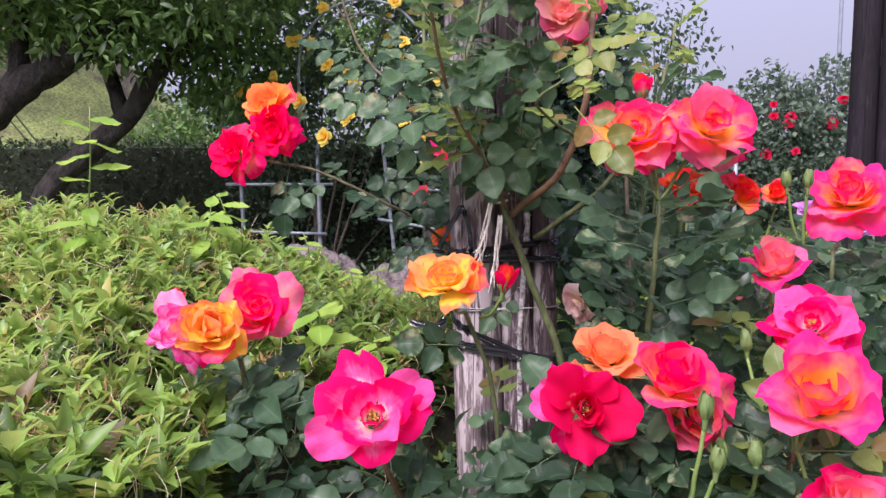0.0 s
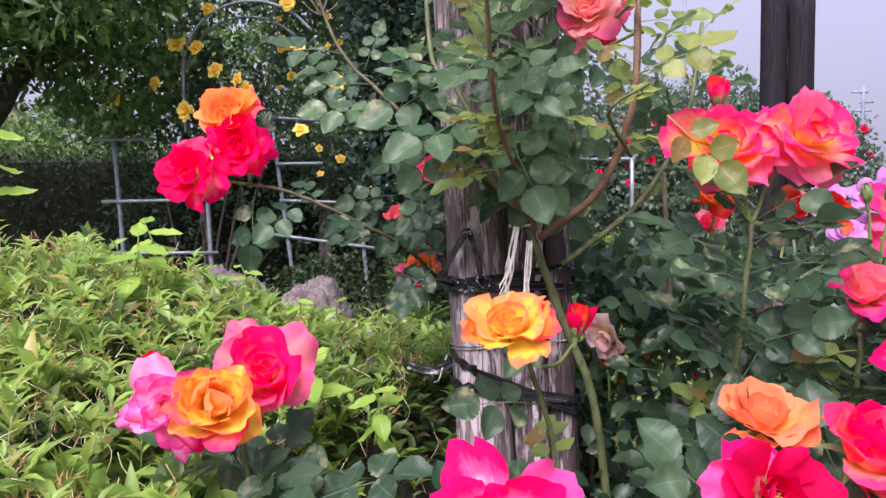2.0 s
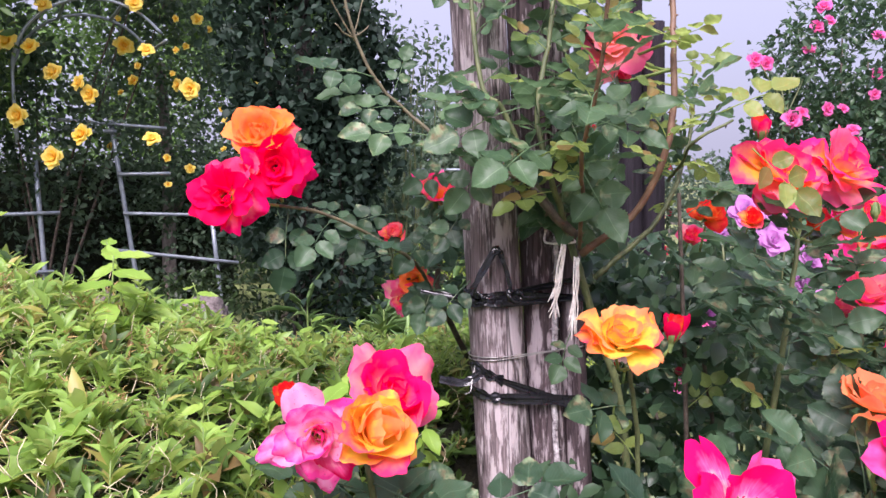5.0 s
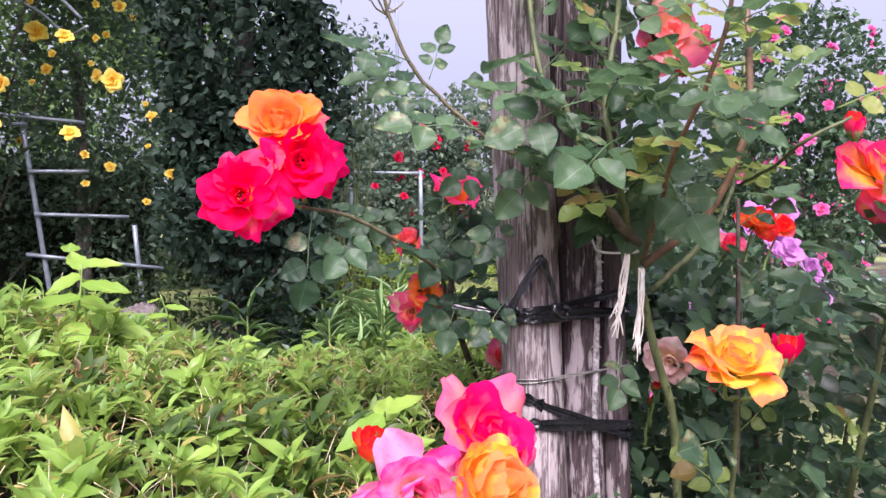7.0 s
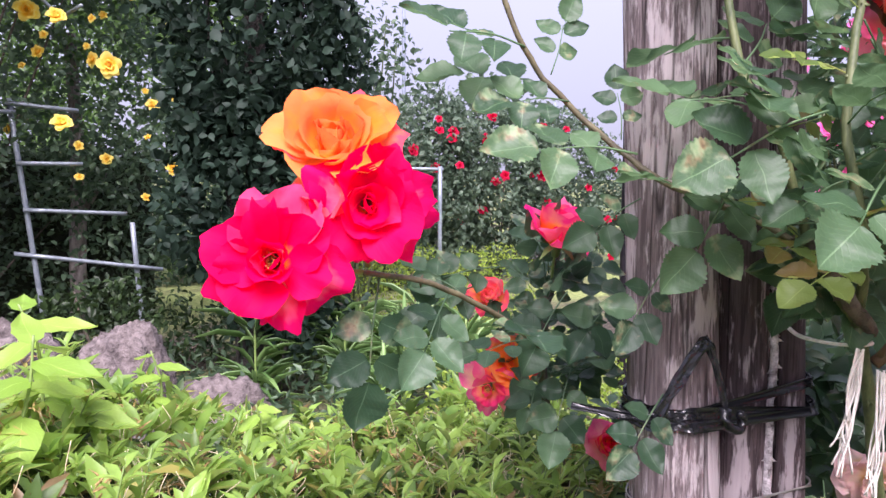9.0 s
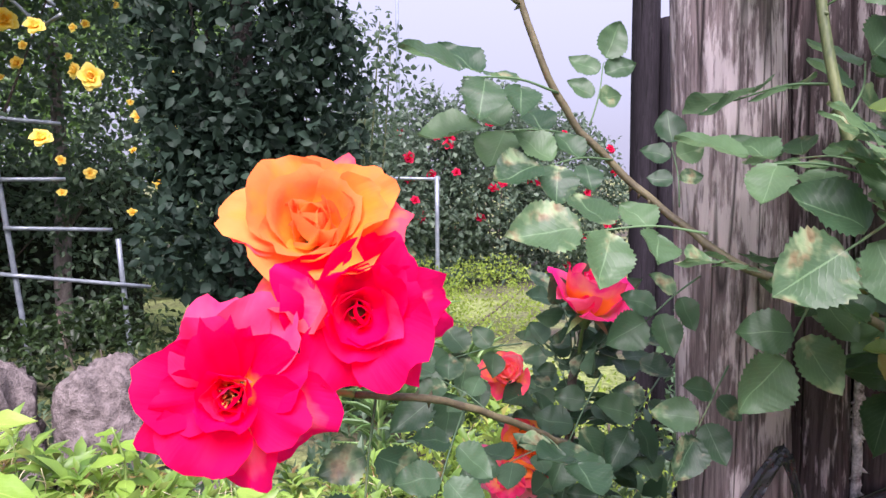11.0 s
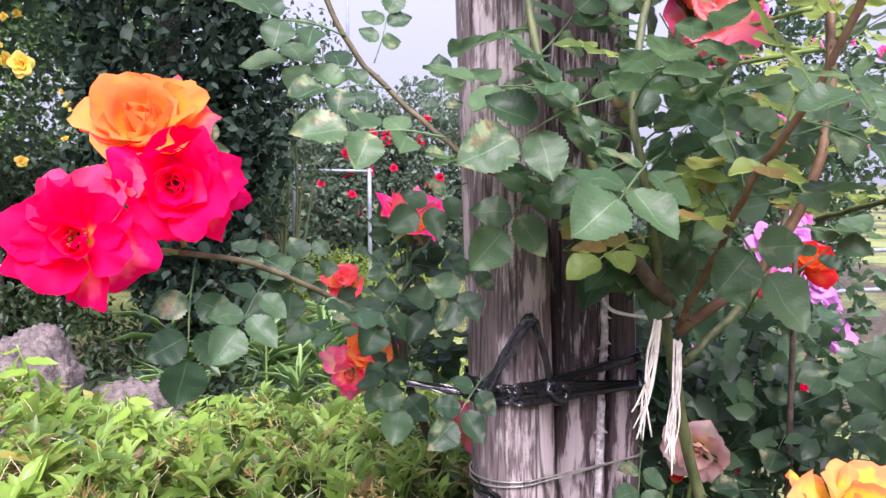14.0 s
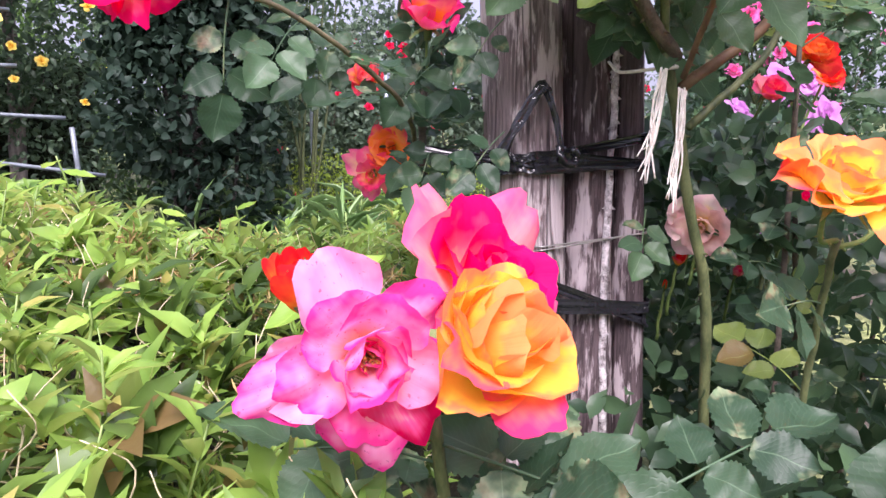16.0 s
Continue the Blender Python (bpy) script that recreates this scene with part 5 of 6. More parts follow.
def build_hedge():
    hedge = thing("azalea_hedge", (-0.9, 1.45, GROUND), "clipped azalea hedge with fresh yellow-green shoots", "hedge")
    # near-black sheet below the foliage, its colour standing in for shade in the gaps
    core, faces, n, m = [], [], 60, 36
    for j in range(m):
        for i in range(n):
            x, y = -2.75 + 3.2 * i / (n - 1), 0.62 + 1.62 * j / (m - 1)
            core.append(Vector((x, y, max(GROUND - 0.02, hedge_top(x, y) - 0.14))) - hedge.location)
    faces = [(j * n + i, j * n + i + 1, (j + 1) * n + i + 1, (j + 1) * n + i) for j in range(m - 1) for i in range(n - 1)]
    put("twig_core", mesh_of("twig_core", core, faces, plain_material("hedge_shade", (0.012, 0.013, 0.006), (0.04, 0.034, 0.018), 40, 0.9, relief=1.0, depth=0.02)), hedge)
    places, along, normal, length, width = [], [], [], [], []
    inner = [[], [], [], [], []]
    rh = random.Random(5)
    whorls = 0
    while whorls < 5600:
        x, y = rh.uniform(-2.6, 0.45), 0.62 + 1.6 * rh.random() ** 1.0
        if x < -1.3 and rh.random() < 0.45:
            continue
        z = hedge_top(x, y)
        if z < 0.55:
            continue
        whorls += 1
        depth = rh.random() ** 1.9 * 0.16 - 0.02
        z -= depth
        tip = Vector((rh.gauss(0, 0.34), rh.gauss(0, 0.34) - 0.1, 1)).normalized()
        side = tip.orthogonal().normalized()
        # share of upper whorls given the shaded leaf, for the rose bush's shade
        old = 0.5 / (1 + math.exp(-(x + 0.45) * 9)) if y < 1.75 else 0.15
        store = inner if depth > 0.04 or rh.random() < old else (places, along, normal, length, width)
        grow = rh.choice((0.7, 0.9, 1.05, 1.25, 1.5)) * (1.45 if y < 1.05 else 1.3 if y < 1.35 else 1.15)
        for q in range(rh.randint(6, 9)):
            d = side.copy()
            d.rotate(Matrix.Rotation(q * 2.4 + rh.uniform(-0.3, 0.3), 3, tip))
            lift = rh.uniform(0.1, 0.7) + 1.7 * (q / 8) ** 1.5
            store[0].append((x, y, z + rh.uniform(-0.02, 0.005)))
            store[1].append(d + tip * lift)
            store[2].append(tip - d * 0.3)
            ln = rh.uniform(0.018, 0.036) * grow
            store[3].append(ln)
            store[4].append(ln * rh.uniform(0.3, 0.44))
    stems, stem_faces = [], []
    for q in range(620):
        x, y = rh.uniform(-2.3, 0.2), rh.uniform(0.8, 2.1)
        z = hedge_top(x, y)
        if z < 0.8:
            continue
        rise = rh.uniform(0.02, 0.075)
        lean = Vector((rh.gauss(0, 0.25), rh.gauss(0, 0.25), 1))
        foot = Vector((x, y, z - 0.03))
        v, f = tube_data([a - hedge.location for a in (foot, foot + lean * (0.5 * rise + 0.015), foot + lean * (rise + 0.03))], 0.0012, 0.0008, 4)
        k = len(stems)
        stems += v
        stem_faces += [tuple(i + k for i in g) for g in f]
        for w in range(9):
            up = rh.uniform(0.45, 1.0)
            a = w * 2.4
            places.append(tuple(foot + lean * ((rise + 0.03) * up)))
            along.append((math.cos(a), math.sin(a), rh.uniform(0.2, 1.4)))
            normal.append((-0.3 * math.cos(a), -0.3 * math.sin(a), 1))
            ln = rh.uniform(0.024, 0.05) * (1.25 - 0.5 * up)
            length.append(ln)
            width.append(ln * rh.uniform(0.26, 0.36))
    ob = put("shoot_growth", mesh_of("shoot_growth", stems, stem_faces, STEM), hedge)
    ob["kind"] = "stuff"
    leaf_mass("foliage", places, along, normal, length, width, LEAF_HEDGE, hedge)
    leaf_mass("inner_foliage", *inner, LEAF_HEDGE_SHADED, hedge)
    blades = [[], [], [], [], []]
    for q in range(380):
        x, y = rh.uniform(-2.3, 0.3), rh.uniform(0.7, 2.15)
        z = hedge_top(x, y)
        if z < 0.7:
            continue
        for _ in range(7):
            blades[0].append((x + rh.gauss(0, 0.004), y + rh.gauss(0, 0.004), z - 0.006))
            blades[1].append((rh.gauss(0, 0.45), rh.gauss(0, 0.45), rh.uniform(0.4, 1.2)))
            blades[2].append((rh.gauss(0, 1), rh.gauss(0, 1), 0.5))
            blades[3].append(rh.uniform(0.018, 0.042))
            blades[4].append(blades[3][-1] * 0.13)
    leaf_mass("fresh_growth", *blades, LEAF_HEDGE, hedge, label="narrow pale green shoots")
    dry = [[], [], [], [], []]
    for q in range(760):
        x, y = rh.uniform(-2.3, 0.25), rh.uniform(0.75, 2.1)
        z = hedge_top(x, y)
        if z < 0.75:
            continue
        up = rh.uniform(-0.015, 0.03)
        for _ in range(15):
            dry[0].append((x + rh.gauss(0, 0.006), y + rh.gauss(0, 0.006), z + up + rh.uniform(-0.014, 0.01)))
            dry[1].append((rh.gauss(0, 0.7), rh.gauss(0, 0.7), rh.uniform(-0.1, 1.3)))
            dry[2].append((rh.gauss(0, 1), rh.gauss(0, 1), 0.5))
            dry[3].append(rh.uniform(0.01, 0.026))
            dry[4].append(dry[3][-1] * 0.14)
    leaf_mass("dead_growth", *dry, plain_material("dry_flower_remains", (0.2, 0.11, 0.045), (0.55, 0.42, 0.17), 60, 0.9, share=0.2), hedge, label="brown dry flower remains")
    verts, faces = [], []
    for q in range(2400):
        x, y = rh.uniform(-2.2, 0.3), rh.uniform(0.7, 2.1)
        z = hedge_top(x, y)
        if z < 0.6:
            continue
        p = Vector((x, y, z - 0.02))
        d = Vector((rh.uniform(-1, 1), rh.uniform(-1, 1), rh.uniform(0.5, 2.0))).normalized() * rh.uniform(0.03, 0.08)
        c = Vector((rh.uniform(-0.022, 0.022), rh.uniform(-0.022, 0.022), rh.uniform(-0.004, 0.012)))
        v, f = tube_data([a - hedge.location for a in spline([p, p + d * 0.5 + c, p + d], 4)], 0.0008, 0.0005, 3)
        k = len(verts)
        verts += v
        faces += [tuple(i + k for i in g) for g in f]
    ob = put("dry_growth", mesh_of("dry_growth", verts, faces, TWIG), hedge, None, "pale dry curling twigs")
    ob["kind"] = "stuff"


build_hedge()

# ---- weed shoots standing out of the hedge ----


def blade_leaf_mesh(name, material, length, width, curl, seed):
    v, u, f = leaflet(length, width, 0.12, curl, 9)
    return mesh_of(name, v, f, material, u)


WEED_LEAVES = [blade_leaf_mesh("weed_leaf", LEAF_WEED, 1.0, 0.46 + 0.06 * i, 0.12 + 0.12 * i, i) for i in range(3)]


def weed(place, height, lean, n, size, seed):
    rw = random.Random(seed)
    ob = thing("weed_shoot", place, "fresh light green weed shoot growing out of the hedge", "weed", "weed shoots")
    top = Vector(place) + Vector((lean[0], lean[1], height))
    pts = [Vector(place), Vector(place).lerp(top, 0.5) + Vector((0.008, 0, 0.01)), top]
    tube("stem", pts, 0.0026, 0.0012, STEM, ob, 6, 5)
    path = spline(pts, 6)
    for i in range(n):
        f = (i + 0.6) / n
        p = path[min(len(path) - 1, int(f * (len(path) - 1)))]
        a = i * 2.4 + rw.uniform(-0.4, 0.4)
        d = Vector((math.cos(a), math.sin(a), rw.uniform(-0.9, 0.1) + 0.6 * f))
        put("leaf", WEED_LEAVES[rw.randrange(3)], ob, basis(p - ob.location, d, (-0.2 * d.x, -0.2 * d.y - 0.3, 1), size * rw.uniform(0.7, 1.15) * (1.15 - 0.45 * f)))


weed((-0.79, 1.63, 1.06), 0.34, (0.03, 0.0), 14, 0.085, 1)
weed((-0.56, 1.71, 1.05), 0.14, (0.03, 0.0), 7, 0.09, 2)
weed((-0.52, 1.80, 1.08), 0.13, (-0.02, 0.0), 7, 0.09, 3)
weed((-0.62, 1.25, 0.93), 0.10, (0.0, 0.0), 6, 0.085, 4)
weed((-0.45, 1.35, 0.93), 0.08, (0.02, 0.0), 6, 0.06, 5)
weed((-0.235, 1.34, 0.945), 0.07, (0.01, -0.02), 6, 0.1, 8)
weed((-0.17, 1.78, 0.93), 0.1, (0.01, 0.0), 6, 0.06, 9)
weed((-0.36, 1.98, 0.98), 0.12, (-0.01, 0.0), 7, 0.06, 10)
weed((-0.24, 1.90, 0.92), 0.10, (0.0, 0.0), 6, 0.05, 6)
weed((-0.12, 1.30, 0.88), 0.09, (0.0, -0.01), 6, 0.06, 7)

# ---- rocks behind the hedge ----


def rock(place, size, seed, label):
    bm = bmesh.new()
    bmesh.ops.create_icosphere(bm, subdivisions=5, radius=1)
    for v in bm.verts:
        n = noise.noise(v.co * 1.3 + Vector((seed * 3.1, 0, 0))) * 0.16 + noise.noise(v.co * 3.3 + Vector((seed, 5, 0))) * 0.17 + abs(noise.noise(v.co * 7 + Vector((0, seed, 2)))) * 0.13 + noise.noise(v.co * 17) * 0.045
        v.co = Vector((v.co.x * size[0], v.co.y * size[1], v.co.z * size[2])) * (1 + n)
    me = bpy.data.meshes.new("rock")
    bm.to_mesh(me)
    bm.free()
    me.polygons.foreach_set("use_smooth", [True] * len(me.polygons))
    me.materials.append(ROCK)
    tagged(put("rock", me, None, pose(*place)), label, "rock", "rocks edging the bed")


rock((-0.2, 3.42, 0.6), (0.15, 0.14, 0.27), 7, "grey rough garden rock beside the hedge")
rock((-0.6, 3.46, 0.56), (0.24, 0.17, 0.36), 2, "low grey garden rock beside the hedge")
rock((0.12, 3.5, 0.42), (0.19, 0.15, 0.22), 3, "grey rough garden rock beside the hedge")
rock((-1.15, 3.5, 0.5), (0.28, 0.2, 0.3), 4, "low grey garden rock beside the hedge")

# ---- trellis of galvanised tubes with a rose arch ----


def straight(name, a, b, r, material, parent):
    return tube(name, [a, Vector(a).lerp(Vector(b), 0.5), b], r, r, material, parent, 10, 2)


def trellis(place, uprights, bars, label):
    ob = thing("trellis", place, label, "trellis")
    for a, b in uprights:
        straight("upright", a, b, 0.014, TUBE, ob)
    for a, b in bars:
        straight("crossbar", a, b, 0.011, TUBE, ob)
    return ob


Y = 5.15
left_trellis = trellis((-1.2, Y, GROUND), [((-1.36, Y, 0.3), (-1.40, Y, 1.75)), ((-0.84, Y, 0.3), (-0.86, Y, 1.5))],
                       [((-1.5, Y - 0.025, 1.58), (-1.15, Y - 0.025, 1.58)), ((-1.48, Y - 0.025, 1.20), (-0.75, Y - 0.025, 1.20)), ((-1.45, Y - 0.025, 0.88), (-0.8, Y - 0.025, 0.86))],
                       "galvanised tube trellis with crossbars")
Z = 5.3
right_trellis = trellis((0.0, Z, GROUND), [((-0.31, Z, 0.33), (-0.45, Z, 1.75)), ((0.17, Z, 0.3), (0.12, Z, 1.1))],
                        [((-0.78, Z - 0.025, 1.75), (-0.13, Z - 0.025, 1.70)), ((-0.78, Z - 0.025, 1.68), (-0.42, Z - 0.025, 1.68)), ((-0.43, Z - 0.025, 1.42), (-0.12, Z - 0.025, 1.42)), ((-0.41, Z - 0.025, 1.18), (0.09, Z - 0.025, 1.15)), ((-0.46, Z - 0.025, 0.955), (0.27, Z - 0.025, 0.83))],
                        "galvanised tube trellis beneath yellow roses")
arch = thing("rose_arch", (-0.55, 5.0, GROUND), "galvanised tube arch carrying yellow climbing roses", "rose arch")
for cx, cy, r in ((-0.50, 4.86, 0.42), (-0.55, 5.2, 0.40)):
    pts = [(cx - r, cy, 1.6)] + [(cx - r * math.cos(a), cy, 1.95 + r * math.sin(a)) for a in np.linspace(0, 2.5, 8)]
    tube("hoop", pts, 0.009, 0.009, TUBE, arch, 8, 5)
for a in (0.5, 1.2, 1.9, 2.6):
    straight("rung", (-0.5 - 0.42 * math.cos(a), 4.86, 1.95 + 0.42 * math.sin(a)), (-0.55 - 0.4 * math.cos(a), 5.2, 1.95 + 0.4 * math.sin(a)), 0.009, TUBE, arch)

# ---- shrubs, hedges and trees of the background ----


def shrub(name, base, blobs, material, label, category, size, ratio=0.6, stems=0, stem_material=None, up=0.3):
    ob = thing(name, base, label, category)
    P = np.concatenate([blob(c, r, n) for c, r, n in blobs])
    P = P[P[:, 2] > GROUND + 0.05]
    k = len(P)
    L = RNG.uniform(size[0], size[1], k)
    leaf_mass("foliage", P, tossed(k, -0.15), tossed(k, up + 0.4), L, L * ratio * RNG.uniform(0.8, 1.2, k), material, ob, size[1] > 0.05 and base[1] < 6)
    rs = random.Random(hash_of(label))
    for i in range(stems):
        c, r, _ = blobs[i % len(blobs)]
        e = Vector(c) + Vector((rs.uniform(-0.6, 0.6) * r[0], rs.uniform(-0.6, 0.6) * r[1], rs.uniform(0, 0.8) * r[2]))
        s = Vector(base) + Vector((rs.uniform(-0.06, 0.06), rs.uniform(-0.06, 0.06), 0))
        tube("stem", [s, s.lerp(e, 0.5) + Vector((rs.uniform(-0.08, 0.08), 0, 0.05)), e], 0.012, 0.004, stem_material or CANE_OLD, ob, 6, 5, 0.2)
    return ob


yellow = shrub("climbing_rose", (-0.9, 5.25, GROUND), (((-1.3, 5.35, 2.1), (0.55, 0.35, 0.6), 3000), ((-0.75, 5.3, 1.7), (0.35, 0.25, 0.55), 1500), ((-0.05, 5.6, 1.9), (0.45, 0.3, 0.9), 3600), ((-0.1, 5.8, 1.0), (0.5, 0.3, 0.6), 1500), ((-0.5, 5.4, 2.75), (0.8, 0.4, 0.35), 2200), ((-1.1, 5.4, 1.0), (0.5, 0.2, 0.5), 700)), LEAF_MID, "yellow climbing rose grown over a tube arch", "rose bush", (0.035, 0.06), 0.6, 9)
YELLOW = [far_bloom_mesh("yellow_bloom", PETAL_YELLOW, 70 + i) for i in range(3)]
ry = random.Random(8)
far_blooms(yellow, YELLOW, [(-1.05, 4.75, 1.87), (-1.28, 4.8, 1.78), (-0.93, 4.8, 2.1), (-0.82, 4.75, 2.07), (-0.72, 4.8, 1.95), (-0.60, 4.8, 1.9), (-0.55, 4.8, 1.84), (-0.6, 4.8, 1.62), (-0.85, 4.9, 2.4), (-0.75, 4.8, 2.3), (-0.3, 4.85, 2.35), (-0.25, 4.85, 2.1), (-0.02, 4.9, 1.9), (-0.25, 4.8, 1.6), (-0.75, 4.8, 1.5), (-0.9, 4.8, 1.72), (-0.05, 5.25, 1.97), (-0.35, 5.3, 2.2)], 0.1, ry)
far_blooms(yellow, YELLOW, [(-0.3, 5.35, 2.0), (0.1, 5.35, 2.4), (0.25, 5.3, 1.75), (0.0, 5.3, 1.45), (0.35, 5.3, 1.4), (-0.45, 5.4, 1.6)], 0.07, ry)
tiny = [(ry.uniform(-0.5, 0.5), ry.uniform(5.15, 5.5), ry.uniform(1.2, 2.8)) for _ in range(26)]
far_blooms(yellow, YELLOW, tiny, 0.045, ry)

slim_tree = thing("tree", (-0.12, 5.85, GROUND), "slim tree with a pale grey trunk behind the trellis", "tree")
tube("trunk", [(-0.12, 5.85, 0.25), (-0.11, 5.85, 0.9), (-0.09, 5.85, 1.4), (-0.1, 5.9, 2.2)], 0.055, 0.035, BARK_PALE, slim_tree, 10, 6, 0.3)
tube("limb", [(-0.1, 5.85, 1.1), (0.0, 5.83, 1.25), (0.06, 5.83, 1.38)], 0.02, 0.01, BARK_PALE, slim_tree, 8, 5, 0.3)
P = blob((-0.1, 5.95, 2.4), (0.5, 0.4, 0.5), 1200)
L = RNG.uniform(0.04, 0.07, len(P))
leaf_mass("crown", P, tossed(len(P), -0.2), tossed(len(P), 0.7), L, L * 0.5, LEAF_TREE, slim_tree, False)

column = shrub("ivy_shrub", (0.42, 4.05, GROUND), (((0.42, 4.05, 1.35), (0.42, 0.4, 0.5), 3800), ((0.42, 4.05, 2.0), (0.46, 0.42, 0.65), 5200), ((0.45, 4.1, 2.8), (0.5, 0.45, 0.6), 3600), ((0.55, 4.0, 0.85), (0.3, 0.3, 0.3), 900), ((0.75, 4.05, 1.7), (0.25, 0.3, 0.5), 1300)), LEAF_DARK, "tall dark column of glossy ivy-like foliage on a trunk", "shrub", (0.035, 0.065), 0.7, 8, BARK)
tube("trunk", [(0.40, 4.0, 0.25), (0.41, 4.02, 0.8), (0.44, 4.05, 1.6), (0.44, 4.05, 2.6)], 0.055, 0.04, BARK, column, 10, 6, 0.2)

dark_hedge = thing("clipped_hedge", (-2.3, 6.2, GROUND), "dark green clipped boundary hedge in shade", "hedge")
k = 19000
P = np.stack([RNG.uniform(-5.5, 0.4, k), 6.3 + (RNG.random(k) - 0.5) * 0.7, RNG.uniform(0.3, 1.5, k)], axis=1)
P[: k // 2, 1] = 5.95 + RNG.normal(size=k // 2) * 0.03
P[k // 2: 3 * k // 4, 2] = 1.5 + RNG.normal(size=k // 4) * 0.03
L = RNG.uniform(0.025, 0.05, k)
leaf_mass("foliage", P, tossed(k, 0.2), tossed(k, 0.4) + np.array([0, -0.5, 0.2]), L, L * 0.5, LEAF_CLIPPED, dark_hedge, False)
# dark box inside the hedge, coloured as the shade between its leaves
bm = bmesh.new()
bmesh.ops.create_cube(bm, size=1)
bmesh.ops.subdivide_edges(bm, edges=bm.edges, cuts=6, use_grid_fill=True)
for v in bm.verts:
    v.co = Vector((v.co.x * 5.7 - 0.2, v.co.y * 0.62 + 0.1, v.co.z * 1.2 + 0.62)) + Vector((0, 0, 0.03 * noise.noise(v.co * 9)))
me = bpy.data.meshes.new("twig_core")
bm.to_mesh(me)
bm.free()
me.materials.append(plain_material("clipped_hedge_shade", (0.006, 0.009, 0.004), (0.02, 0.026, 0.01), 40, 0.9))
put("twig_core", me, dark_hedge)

tree = thing("tree", (-2.9, 4.7, GROUND), "old leaning garden tree with dark rough bark", "tree")
BOUGHS = ([(-3.3, 4.7, 0.3), (-3.0, 4.6, 1.25), (-2.67, 4.56, 1.67), (-2.3, 4.58, 1.93), (-1.95, 4.61, 2.16), (-1.5, 4.7, 2.5), (-0.9, 4.9, 2.9)],
         [(-2.67, 4.56, 1.67), (-2.56, 4.6, 1.95), (-2.6, 4.62, 2.4), (-2.7, 4.7, 3.0)],
         [(-3.0, 4.9, 0.3), (-2.5, 4.75, 1.15), (-2.0, 4.75, 1.6), (-1.75, 4.75, 1.95), (-1.35, 4.8, 2.3), (-0.8, 4.9, 2.6)],
         [(-2.0, 4.75, 1.6), (-2.2, 4.9, 2.2), (-2.2, 5.0, 2.9)])
for pts, r in zip(BOUGHS, (0.115, 0.07, 0.085, 0.05)):
    tube("limb" if r < 0.1 else "trunk", pts, r, r * 0.45, BARK, tree, 12, 7, 0.35)
P = np.concatenate([blob(c, r, n, 0.3) for c, r, n in (((-2.6, 4.5, 2.6), (1.0, 0.7, 0.5), 6500), ((-2.3, 4.9, 2.3), (0.8, 0.4, 0.35), 2500), ((-1.5, 4.6, 2.55), (0.9, 0.6, 0.55), 4600), ((-1.9, 4.5, 2.15), (0.45, 0.4, 0.3), 900), ((-1.35, 4.9, 1.95), (0.5, 0.3, 0.35), 1100), ((-0.6, 5.0, 3.0), (0.9, 0.6, 0.5), 2600), ((-3.4, 4.6, 2.5), (0.8, 0.6, 0.5), 2400))])
k = len(P)
L = RNG.uniform(0.05, 0.095, k)
leaf_mass("crown", P, tossed(k, -0.5), tossed(k, 0.9), L, L * 0.42, LEAF_TREE, tree, True)

shrub("garden_shrub", (-3.6, 8.5, GROUND), (((-2.6, 8.6, 1.3), (1.0, 0.7, 1.0), 6000), ((-6.0, 9.5, 3.9), (2.4, 1.0, 1.2), 6000), ((-1.2, 8.8, 1.6), (1.6, 0.8, 1.5), 8000), ((0.8, 8.6, 1.6), (1.3, 0.8, 1.5), 6500)), LEAF_TREE, "dark green trees and shrubs behind the garden", "shrub", (0.06, 0.1), 0.6, 6, BARK)
shrub("garden_tree", (-0.8, 9.5, GROUND), (((-1.0, 9.6, 4.2), (2.6, 1.2, 1.7), 9000), ((1.2, 9.4, 3.4), (1.1, 0.9, 0.9), 3500)), LEAF_TREE, "tall dark tree closing the garden", "tree", (0.08, 0.14), 0.55, 5, BARK)
shrub("garden_shrub", (0.0, 4.75, GROUND), (((-0.1, 4.8, 0.5), (0.55, 0.3, 0.35), 2200), ((-0.9, 5.0, 0.45), (0.6, 0.3, 0.3), 1800), ((0.7, 4.7, 0.55), (0.4, 0.3, 0.35), 1500)), LEAF_CLIPPED, "low dark green undergrowth", "shrub", (0.03, 0.06), 0.5, 4)
shrub("garden_shrub", (1.3, 4.9, GROUND), (((1.15, 4.9, 1.75), (0.5, 0.35, 0.75), 1300), ((1.5, 5.1, 2.0), (0.4, 0.3, 0.45), 350)), LEAF_MID, "loose pale green rose sprays", "shrub", (0.035, 0.06), 0.6, 9, CANE)
shrub("garden_shrub", (2.0, 7.9, GROUND), (((1.3, 7.8, 1.3), (0.9, 0.5, 1.1), 4200), ((2.9, 8.2, 1.2), (1.0, 0.5, 0.9), 4200)), LEAF_MID, "grey-green shrubs behind the rose hedge", "shrub", (0.06, 0.1), 0.65, 5, BARK)
shrub("garden_shrub", (1.35, 6.2, GROUND), (((1.25, 6.2, 1.35), (0.55, 0.4, 0.75), 3800), ((1.6, 6.6, 0.9), (0.7, 0.4, 0.55), 2600)), LEAF_MID, "loose green garden shrub", "shrub", (0.03, 0.055), 0.55, 6)

RED = [far_bloom_mesh("red_bloom", PETAL_RED_FAR, 90 + i) for i in range(3)]
rr = random.Random(14)


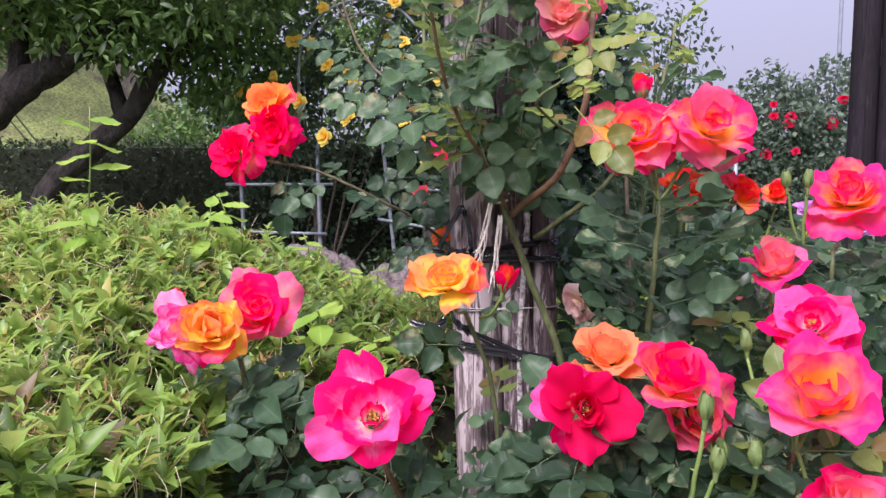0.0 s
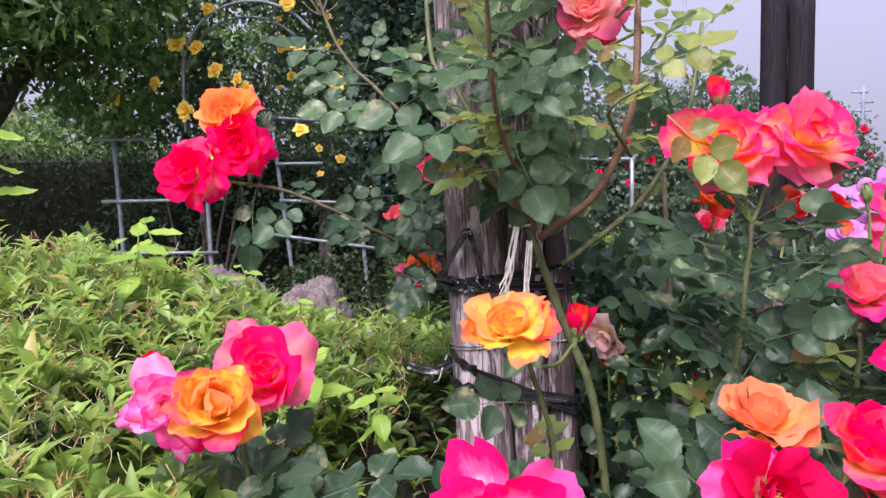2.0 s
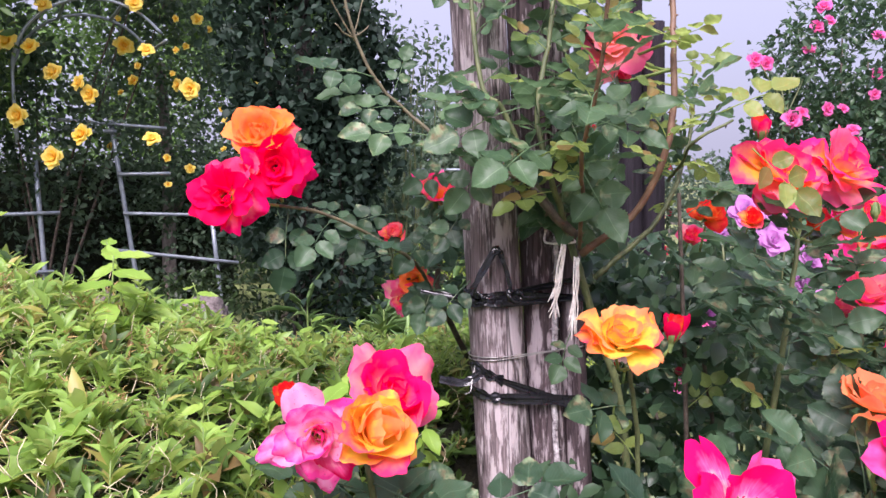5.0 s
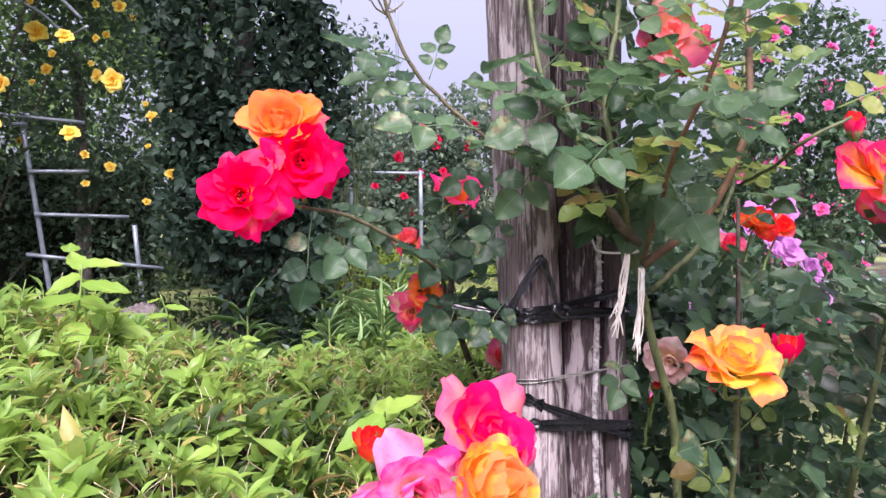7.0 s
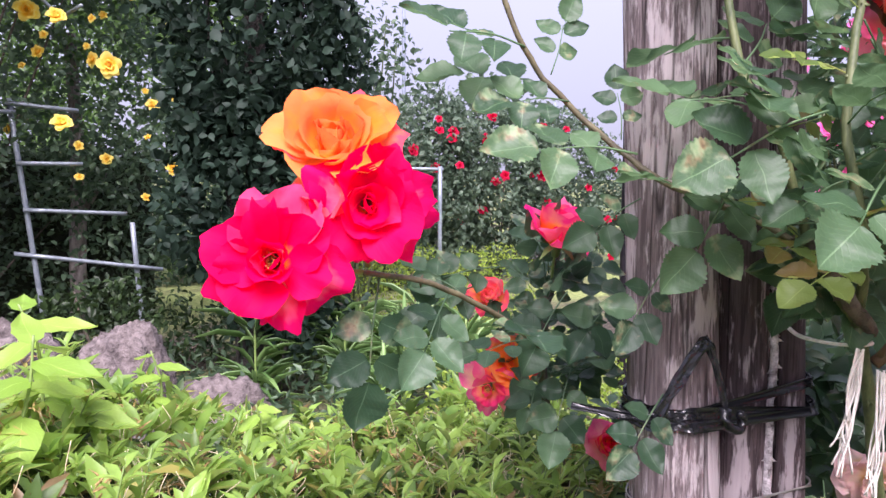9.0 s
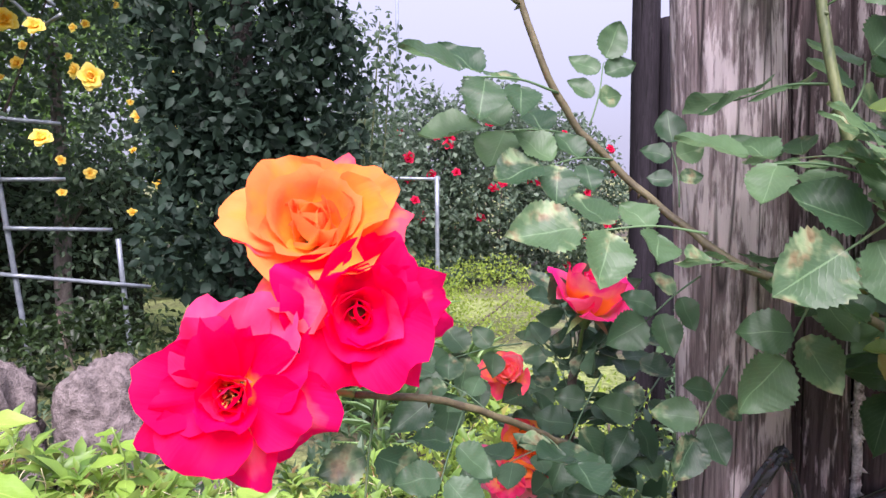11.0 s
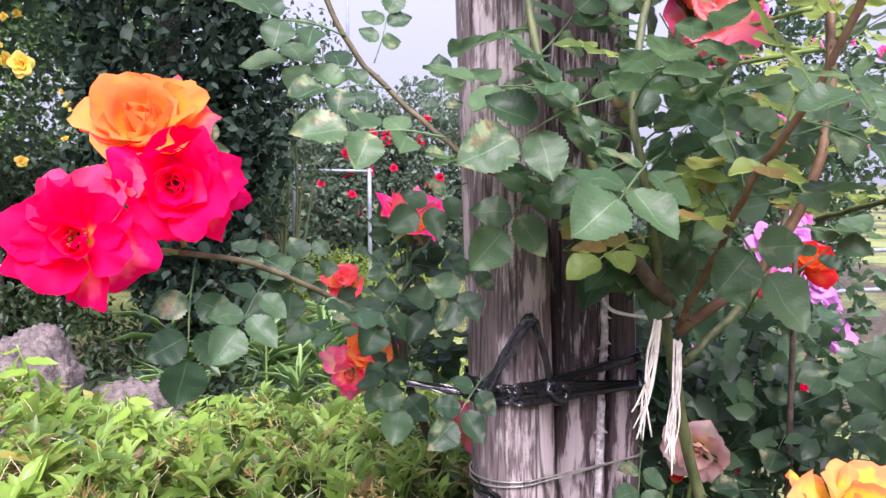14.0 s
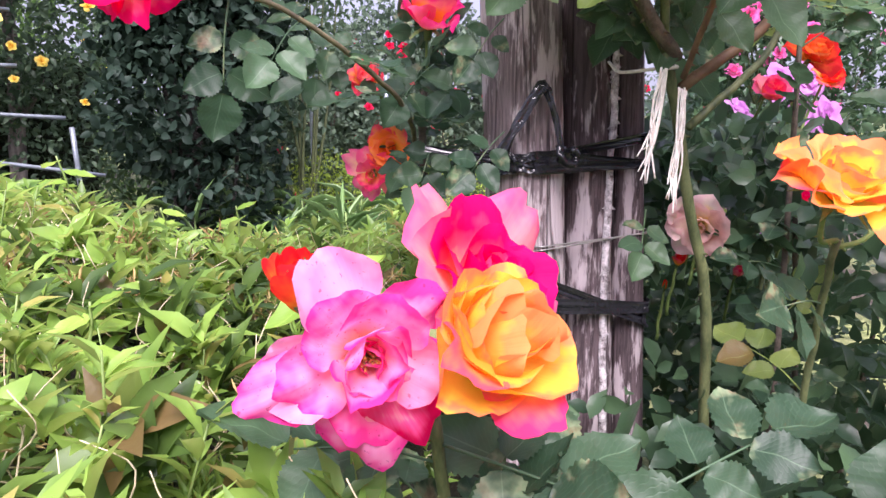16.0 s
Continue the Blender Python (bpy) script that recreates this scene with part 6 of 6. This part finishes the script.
def red_hedge(base, blobs, n, label, meshes=None, size=0.085, leaf=(0.045, 0.08), leaves=None):
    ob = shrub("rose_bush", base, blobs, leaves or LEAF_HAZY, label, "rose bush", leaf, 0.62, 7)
    spots = []
    for _ in range(n):
        c, r, _m = blobs[rr.randrange(len(blobs))]
        d = Vector((rr.uniform(-1, 1), rr.uniform(-1, -0.1), rr.uniform(-0.5, 1))).normalized()
        spots.append(Vector(c) + Vector((d.x * r[0], d.y * r[1], d.z * r[2])) * rr.uniform(0.85, 1.12))
    far_blooms(ob, meshes or RED, spots, size, rr)
    return ob


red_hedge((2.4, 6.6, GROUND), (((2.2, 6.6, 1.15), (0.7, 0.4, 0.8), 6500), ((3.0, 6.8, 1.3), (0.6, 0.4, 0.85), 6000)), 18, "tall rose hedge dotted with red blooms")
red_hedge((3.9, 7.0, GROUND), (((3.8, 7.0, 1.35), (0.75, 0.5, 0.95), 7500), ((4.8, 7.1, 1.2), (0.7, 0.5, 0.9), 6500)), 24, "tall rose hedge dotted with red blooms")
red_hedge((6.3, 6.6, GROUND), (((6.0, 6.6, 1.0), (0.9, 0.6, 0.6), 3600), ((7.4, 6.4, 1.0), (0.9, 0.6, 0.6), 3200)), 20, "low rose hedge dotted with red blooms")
PINKS = [far_bloom_mesh("pink_bloom", PETAL_ROSE_FAR, 110 + i) for i in range(3)]
pink_rose = red_hedge((2.4, 2.5, GROUND), (((2.4, 2.5, 1.3), (0.5, 0.4, 0.45), 5600), ((2.45, 2.5, 1.75), (0.45, 0.35, 0.35), 2600), ((1.9, 2.5, 0.75), (0.6, 0.35, 0.4), 3000)), 38, "tall shrub rose with many pink blooms", meshes=PINKS, size=0.055, leaf=(0.028, 0.05), leaves=LEAF_DEEP)
far_blooms(pink_rose, PINKS, [(1.86, 2.49, 1.768), (1.9, 2.47, 1.756), (1.99, 2.42, 1.53), (2.03, 2.41, 1.55), (2.08, 2.42, 1.81), (1.97, 2.45, 1.33), (2.1, 2.4, 1.38)], 0.07, rr)
for k in range(5):
    tube("cane", [(2.2, 2.5, 1.2), (2.1 - 0.03 * k, 2.46, 1.45), (1.86 + 0.06 * k, 2.46, 1.75 - 0.05 * (k % 3))], 0.005, 0.0025, CANE, pink_rose, 6, 5)
red_hedge((3.2, 3.2, GROUND), (((3.1, 3.2, 0.9), (0.8, 0.5, 0.6), 3600),), 26, "shrub rose with pink blooms", meshes=PINKS, size=0.075)
shrub("lime_hedge", (1.75, 4.95, GROUND), (((1.6, 4.95, 0.6), (0.46, 0.35, 0.36), 4600), ((2.3, 5.0, 0.58), (0.45, 0.35, 0.34), 3600)), LEAF_LIME, "low clipped lime-green shrub", "hedge", (0.016, 0.03), 0.5, 3)
shrub("lime_hedge", (1.4, 2.6, GROUND), (((0.9, 2.7, 0.55), (0.5, 0.3, 0.3), 3200),), LEAF_LIME, "low clipped lime-green shrub", "hedge", (0.016, 0.03), 0.5, 3)

cover = thing("ground_cover", (-0.2, 3.3, GROUND), "low tangled green ground cover behind the hedge", "plant")
k = 7000
P = np.stack([RNG.uniform(-2.4, 1.6, k), RNG.uniform(2.25, 4.7, k), RNG.uniform(0.36, 0.56, k) + 0.06 * np.sin(np.arange(k) * 0.37)], axis=1)
L = RNG.uniform(0.03, 0.08, k)
leaf_mass("foliage", P, tossed(k, 0.5), tossed(k, 0.8), L, L * 0.4, LEAF_MID, cover, False)

# ---- lilies with arching blades ----


def lily(place, seed, size):
    rl = random.Random(seed)
    ob = thing("lily_plant", place, "spiky lily plant with narrow arching leaves", "plant", "lily plants")
    n = 46
    P = np.array(place) + np.stack([np.zeros(n), np.zeros(n), RNG.uniform(0.02, 0.26, n) * size], axis=1)
    d = tossed(n, 0.35)
    d[:, 2] = np.abs(d[:, 2]) * 0.7 + 0.1
    L = RNG.uniform(0.10, 0.2, n) * size
    leaf_mass("leaves", P, d, np.tile((0, 0, 1.0), (n, 1)) + 0.2 * tossed(n), L, L * 0.09, LEAF_BLADE, ob, kind="")
    tube("stem", [place, Vector(place) + Vector((0, 0, 0.15)), Vector(place) + Vector((0, 0, 0.28 * size))], 0.008, 0.004, STEM, ob, 6, 4)


for i in range(15):
    x, y = rr.uniform(0.3, 1.3), rr.uniform(2.9, 4.2)
    lily((x, y, ground_height(x, y)), i, rr.uniform(1.0, 1.5))

# ---- dark posts, far fence, poles ----
for x, y, top, sd in ((1.68, 3.03, 2.5, 21), (1.765, 2.975, 2.03, 22)):
    log_post("dark_post", x, y, 0.052 if sd == 21 else 0.05, top, WOOD_BLACK, sd, "dark stained round wooden post in the rose bed", rows=24, sides=28)
fence = trellis((1.75, 5.1, GROUND), [((1.54, 5.27, 0.35), (1.54, 5.27, 1.43)), ((1.95, 5.01, 0.35), (1.95, 5.01, 1.43))], [((1.52, 5.28, 1.42), (1.97, 5.0, 1.41))], "grey metal frame supporting far roses")
rail = trellis((2.9, 2.6, GROUND), [((2.5, 2.9, 0.3), (2.5, 2.9, 1.15)), ((3.6, 2.5, 0.3), (3.6, 2.5, 1.15))], [((2.2, 3.0, 1.0), (4.0, 2.35, 1.0)), ((2.2, 3.0, 0.8), (4.0, 2.35, 0.8))], "grey metal rail behind the rose bed")
pole = thing("utility_pole", (27, 52, GROUND), "slim grey utility pole far behind the garden", "utility pole")
tube("shaft", [(27, 52, 0.2), (27, 52, 6), (27, 52, 16)], 0.17, 0.12, POLE_GREY, pole, 10, 3)
pole = thing("utility_pole", (41.2, 51.2, GROUND), "distant utility pole with crossarms", "utility pole")
tube("shaft", [(41.2, 51.2, 0.2), (41.2, 51.2, 4), (41.2, 51.2, 7.95)], 0.17, 0.13, POLE_GREY, pole, 8, 3)
for z, a, b in ((7.5, 0.85, 0.3), (6.75, 0.2, 0.75), (6.1, 0.55, 0.6)):
    tube("crossarm", [(41.2 - a, 51.35, z), (41.2, 51.2, z), (41.2 + b, 51.05, z)], 0.09, 0.09, POLE_GREY, pole, 6, 2)
